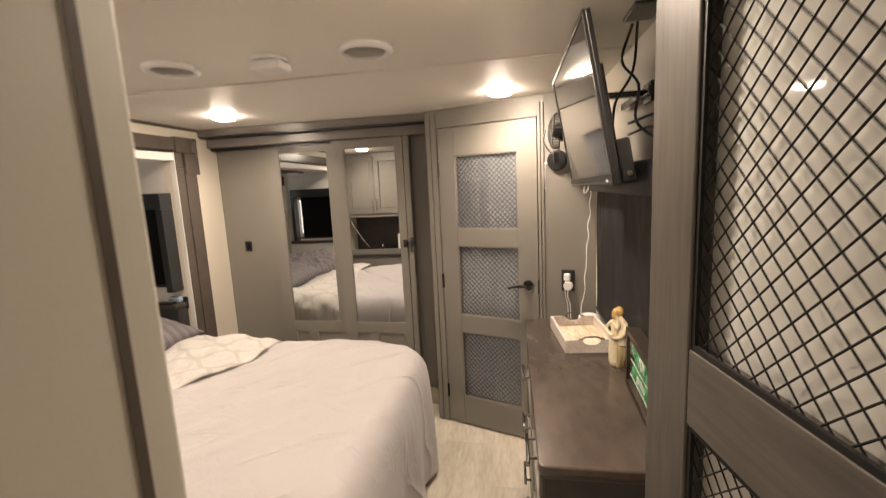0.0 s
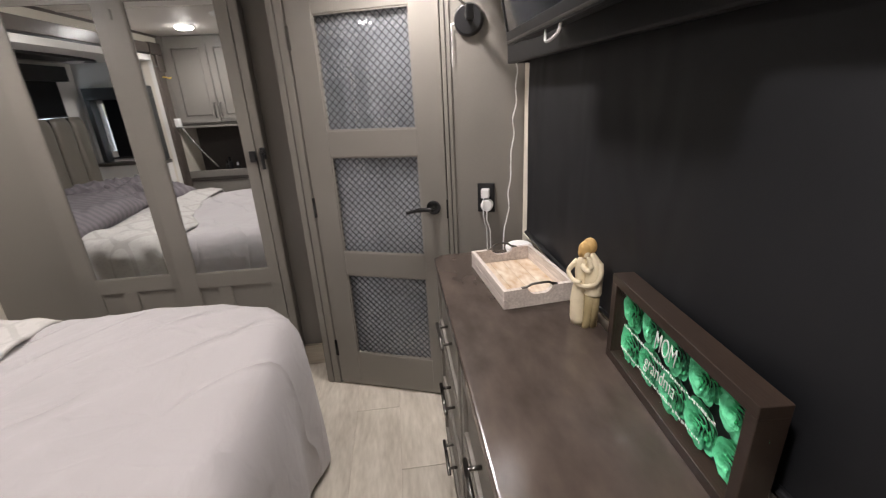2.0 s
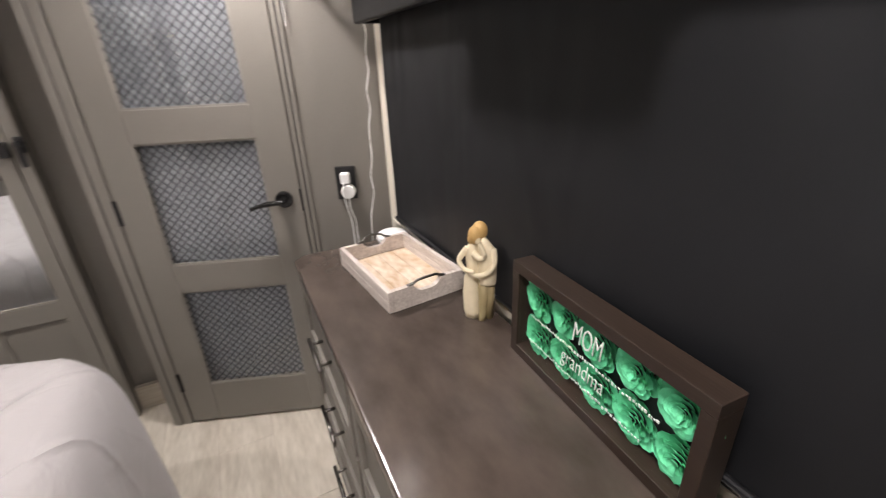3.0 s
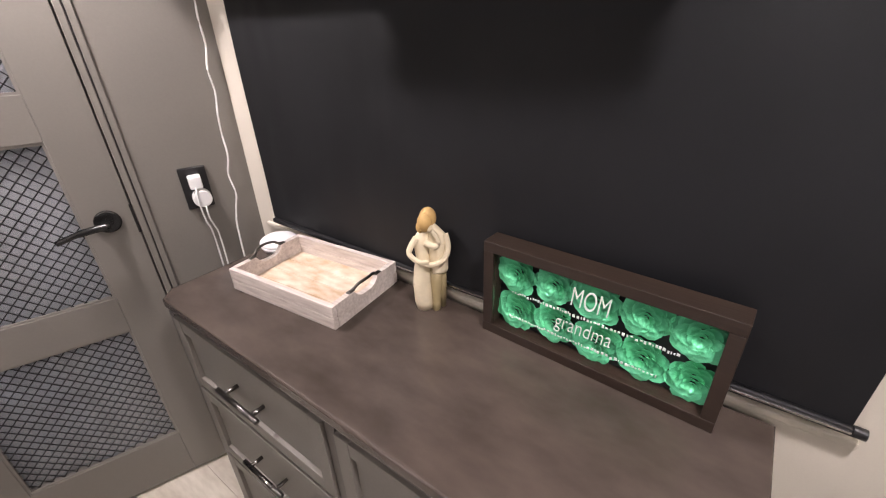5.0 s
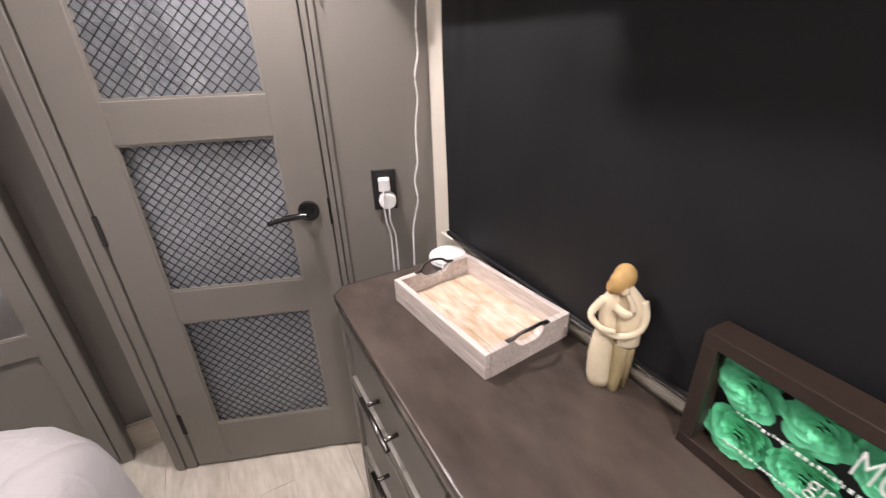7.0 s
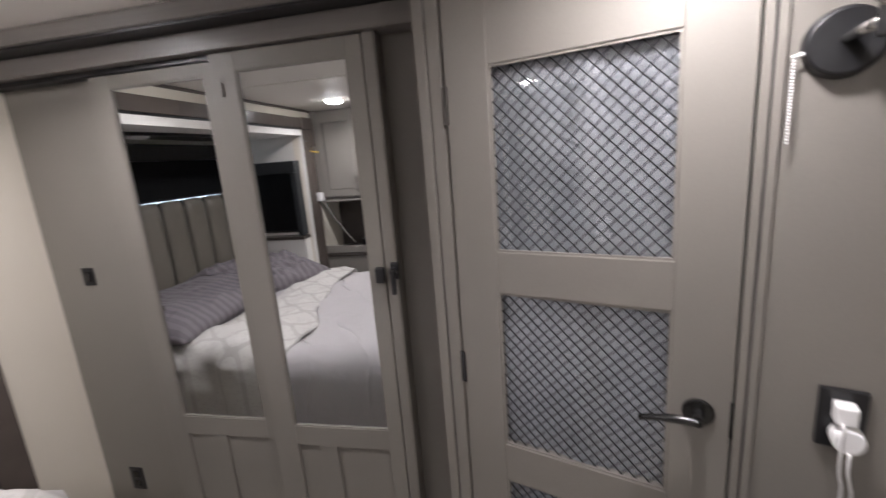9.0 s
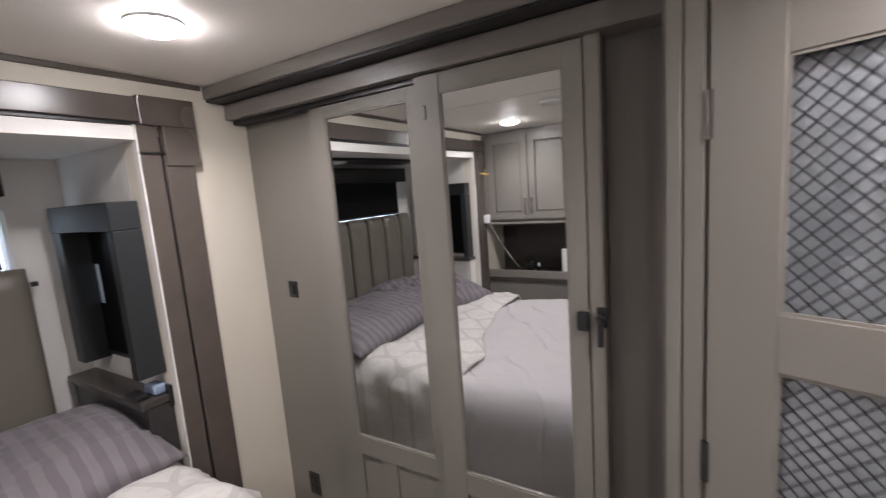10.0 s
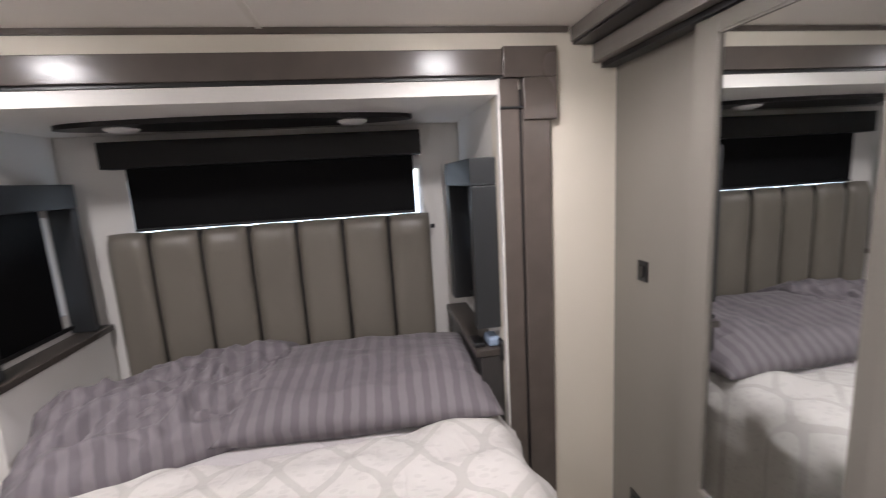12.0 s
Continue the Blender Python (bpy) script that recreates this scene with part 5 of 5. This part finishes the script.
part("plate", boxes((-2.075, -2.035, SY1 - 0.014, SY1 - 0.0005, 0.84, 0.92), b=0.003), BLACK, plate)

# ---------------------------------------------------------------- ceiling fittings
for lx, ly in LAMPS:
    t = thing("ceiling_light", (lx, ly, 1.967), label="round warm LED ceiling light, switched on", category="ceiling light", group="ceiling lights")
    part("housing", drum(bmesh.new(), (lx, ly, CZ), (0, 0, -1), 0.066, 0.008, 40, r2=0.0645, b=0.002), WHITE_PLASTIC, t, "white rim", smooth=False)
    part("diffuser", blob(bmesh.new(), (lx, ly, CZ - 0.009), (0.0635, 0.0635, 0.020), 32), LAMP_GLOW, t, "glowing lens", smooth=True)


def air_vent(x, y, label):
    t = thing("ceiling_vent", (x, y, CZ - 0.022), label=label, category="vent", group="ceiling vents")
    rim = bmesh.new()
    tube(rim, [(x + 0.078 * math.cos(a), y + 0.078 * math.sin(a), CZ - 0.006) for a in [2 * math.pi * i / 40 for i in range(41)]], 0.013, 8)
    part("rim", rim, WHITE_PLASTIC, t, smooth=True)
    # Flat disc, coloured grey for the shade inside the vent.
    part("cone", drum(bmesh.new(), (x, y, CZ), (0, 0, -1), 0.070, 0.004, 40), GREIGE, t, "grey disc painted as the shaded throat")
    for i in range(5):
        o = -0.044 + 0.022 * i
        w = math.sqrt(0.066 ** 2 - o * o)
        part("louvre", boxes((-w, w, -0.008, 0.008, -0.001, 0.001), m=Matrix.Translation((x, y + o, CZ - 0.010)) @ Matrix.Rotation(radians(40), 4, "X")), WHITE_PLASTIC, t)
    return t


air_vent(-0.40, 1.52, "round white ceiling air vent with louvres")
air_vent(-1.10, 1.51, "round white ceiling air vent, turned shut")
det = thing("smoke_detector", (-0.735, 1.52, CZ - 0.04), label="white plastic smoke detector on the ceiling", category="smoke detector")
part("base", drum(bmesh.new(), (-0.735, 1.52, CZ), (0, 0, -1), 0.060, 0.012, 40, b=0.002), WHITE_PLASTIC, det)
part("cover", boxes((-0.79, -0.68, 1.475, 1.565, CZ - 0.042, CZ - 0.0125), b=0.010), WHITE_PLASTIC, det)

# ---------------------------------------------------------------- the nook seen in the mirrors
cab = thing("wall_cabinet", (-1.62, 0.36, 1.22), label="grey two-door cabinet with raised panels above the nook", category="cabinet")
CY = 0.545
part("body", boxes((WX, -1.20, 0.15, CY - 0.02, 1.225, 1.995), b=0.002), CABINET, cab)
part("filler", boxes((WX, -1.985, CY - 0.02, CY, 1.225, 1.995)), CABINET, cab)
for x0, x1, hx2 in ((-1.982, -1.625, -1.650), (-1.618, -1.262, -1.593)):
    dm = boxes((x0, x0 + 0.06, CY - 0.019, CY, 1.25, 1.95), (x1 - 0.06, x1, CY - 0.019, CY, 1.25, 1.95), (x0 + 0.06, x1 - 0.06, CY - 0.019, CY, 1.25, 1.31), (x0 + 0.06, x1 - 0.06, CY - 0.019, CY, 1.89, 1.95))
    dd = part("door", dm, CABINET, cab)
    part("raised_panel", boxes((x0 + 0.063, x1 - 0.063, CY - 0.018, CY - 0.004, 1.313, 1.887), b=0.008), CABINET, dd)
    part("handle", tube(bmesh.new(), curve_points([(hx2, CY, 1.29), (hx2, CY + 0.022, 1.305), (hx2, CY + 0.022, 1.405), (hx2, CY, 1.42)], 16), 0.005, 8), NICKEL, dd, "dark nickel handle", smooth=True)
part("rail", boxes((WX, -1.20, CY - 0.03, CY, 1.205, 1.224), b=0.002), CABINET, cab)
counter = thing("nook_counter", (-1.62, 0.36, 0), label="dark grey counter with a low front rail", category="counter")
part("base_cabinet", boxes((WX, -1.20, 0.15, CY, 0, 0.70)), CABINET, counter)
part("counter_top", boxes((WX, -1.19, 0.15, CY + 0.01, 0.701, 0.735), b=0.004), DRESSER_EDGE, counter)
part("front_rail", boxes((WX, -1.20, CY - 0.018, CY, 0.735, 0.80), b=0.003), CABINET, counter)
tagged(part("splash_panel", boxes((WX, -1.185, 0.1505, 0.158, 0.736, 1.224)), DRESSER_EDGE), "dark panel at the back of the nook", "panel", kind="structure")
tagged(part("side_panel", boxes((-1.199, -1.181, 0.158, CY, 0.0, 1.995)), CABINET), "grey end panel beside the nook", "panel", kind="structure")
roll = thing("paper_roll", (-1.33, 0.45, 0.735), label="white paper towel roll on the nook counter", category="paper roll")
part("paper", drum(bmesh.new(), (-1.33, 0.45, 0.736), (0, 0, 1), 0.055, 0.24, 32, b=0.006), WHITE_PLASTIC, roll)
part("core", drum(bmesh.new(), (-1.33, 0.45, 0.9765), (0, 0, 1), 0.02, 0.001, 20), BASE_WOOD, roll)
for bx, by, bh, r in ((-1.66, 0.44, 0.17, 0.02), (-1.70, 0.40, 0.13, 0.024), (-1.60, 0.42, 0.11, 0.018)):
    t = thing("bottle", (bx, by, 0.735), label="small dark bottle on the nook counter", category="bottle", group="nook bottles")
    part("body", drum(bmesh.new(), (bx, by, 0.736), (0, 0, 1), r, bh * 0.75, 20, b=0.004), BLACK, t)
    part("cap", drum(bmesh.new(), (bx, by, 0.736 + bh * 0.75), (0, 0, 1), r * 0.5, bh * 0.25, 16), WHITE_PLASTIC if bh < 0.12 else BLACK_METAL, t)
holder = thing("phone_holder", (-1.99, 0.62, 1.0), label="white clip holder with a grey gooseneck arm", category="phone holder")
part("clip", boxes((-2.0, -1.955, 0.60, 0.645, 1.225, 1.30), b=0.006), WHITE_PLASTIC, holder)
part("arm", tube(bmesh.new(), curve_points([(-1.965, 0.62, 1.24), (-1.90, 0.60, 1.10), (-1.82, 0.56, 0.95), (-1.74, 0.52, 0.82)], 20), 0.008, 8), STEEL, holder, smooth=True)
hook = thing("yellow_hook", (-1.985, 0.66, 1.63), label="small yellow hook on the slide-out trim", category="hook")
part("body", tube(bmesh.new(), curve_points([(-1.99, 0.665, 1.655), (-1.955, 0.665, 1.65), (-1.93, 0.665, 1.64), (-1.925, 0.665, 1.655)], 10), 0.006, 8), YELLOW, hook, smooth=True)

# ---------------------------------------------------------------- floor planks
floor = tagged(part("floor", boxes((WX - 0.06, EX + 0.06, -1.56, 3.25, -0.05, -0.0045)), FLOOR_BASE), "pale whitewashed vinyl plank floor", "floor", kind="structure")
PW, PL = 0.205, 1.22


def plank_mesh(length):
    me = bpy.data.meshes.new("plank")
    bm = boxes((0.0008, PW - 0.0008, 0.0008, length - 0.0008, -0.004, 0.0), b=0.0008)
    bm.to_mesh(me)
    bm.free()
    me.materials.append(PLANK)
    return me


PLANK_ME = plank_mesh(PL)
x = -0.29 - 9 * PW
row = 0
while x < EX:
    y = -1.5 - (0.37 * row % PL)
    while y < 3.2:
        pk = child("plank", PLANK_ME, floor)
        pk.location = (x, y, 0)
        y += PL
    x += PW
    row += 1
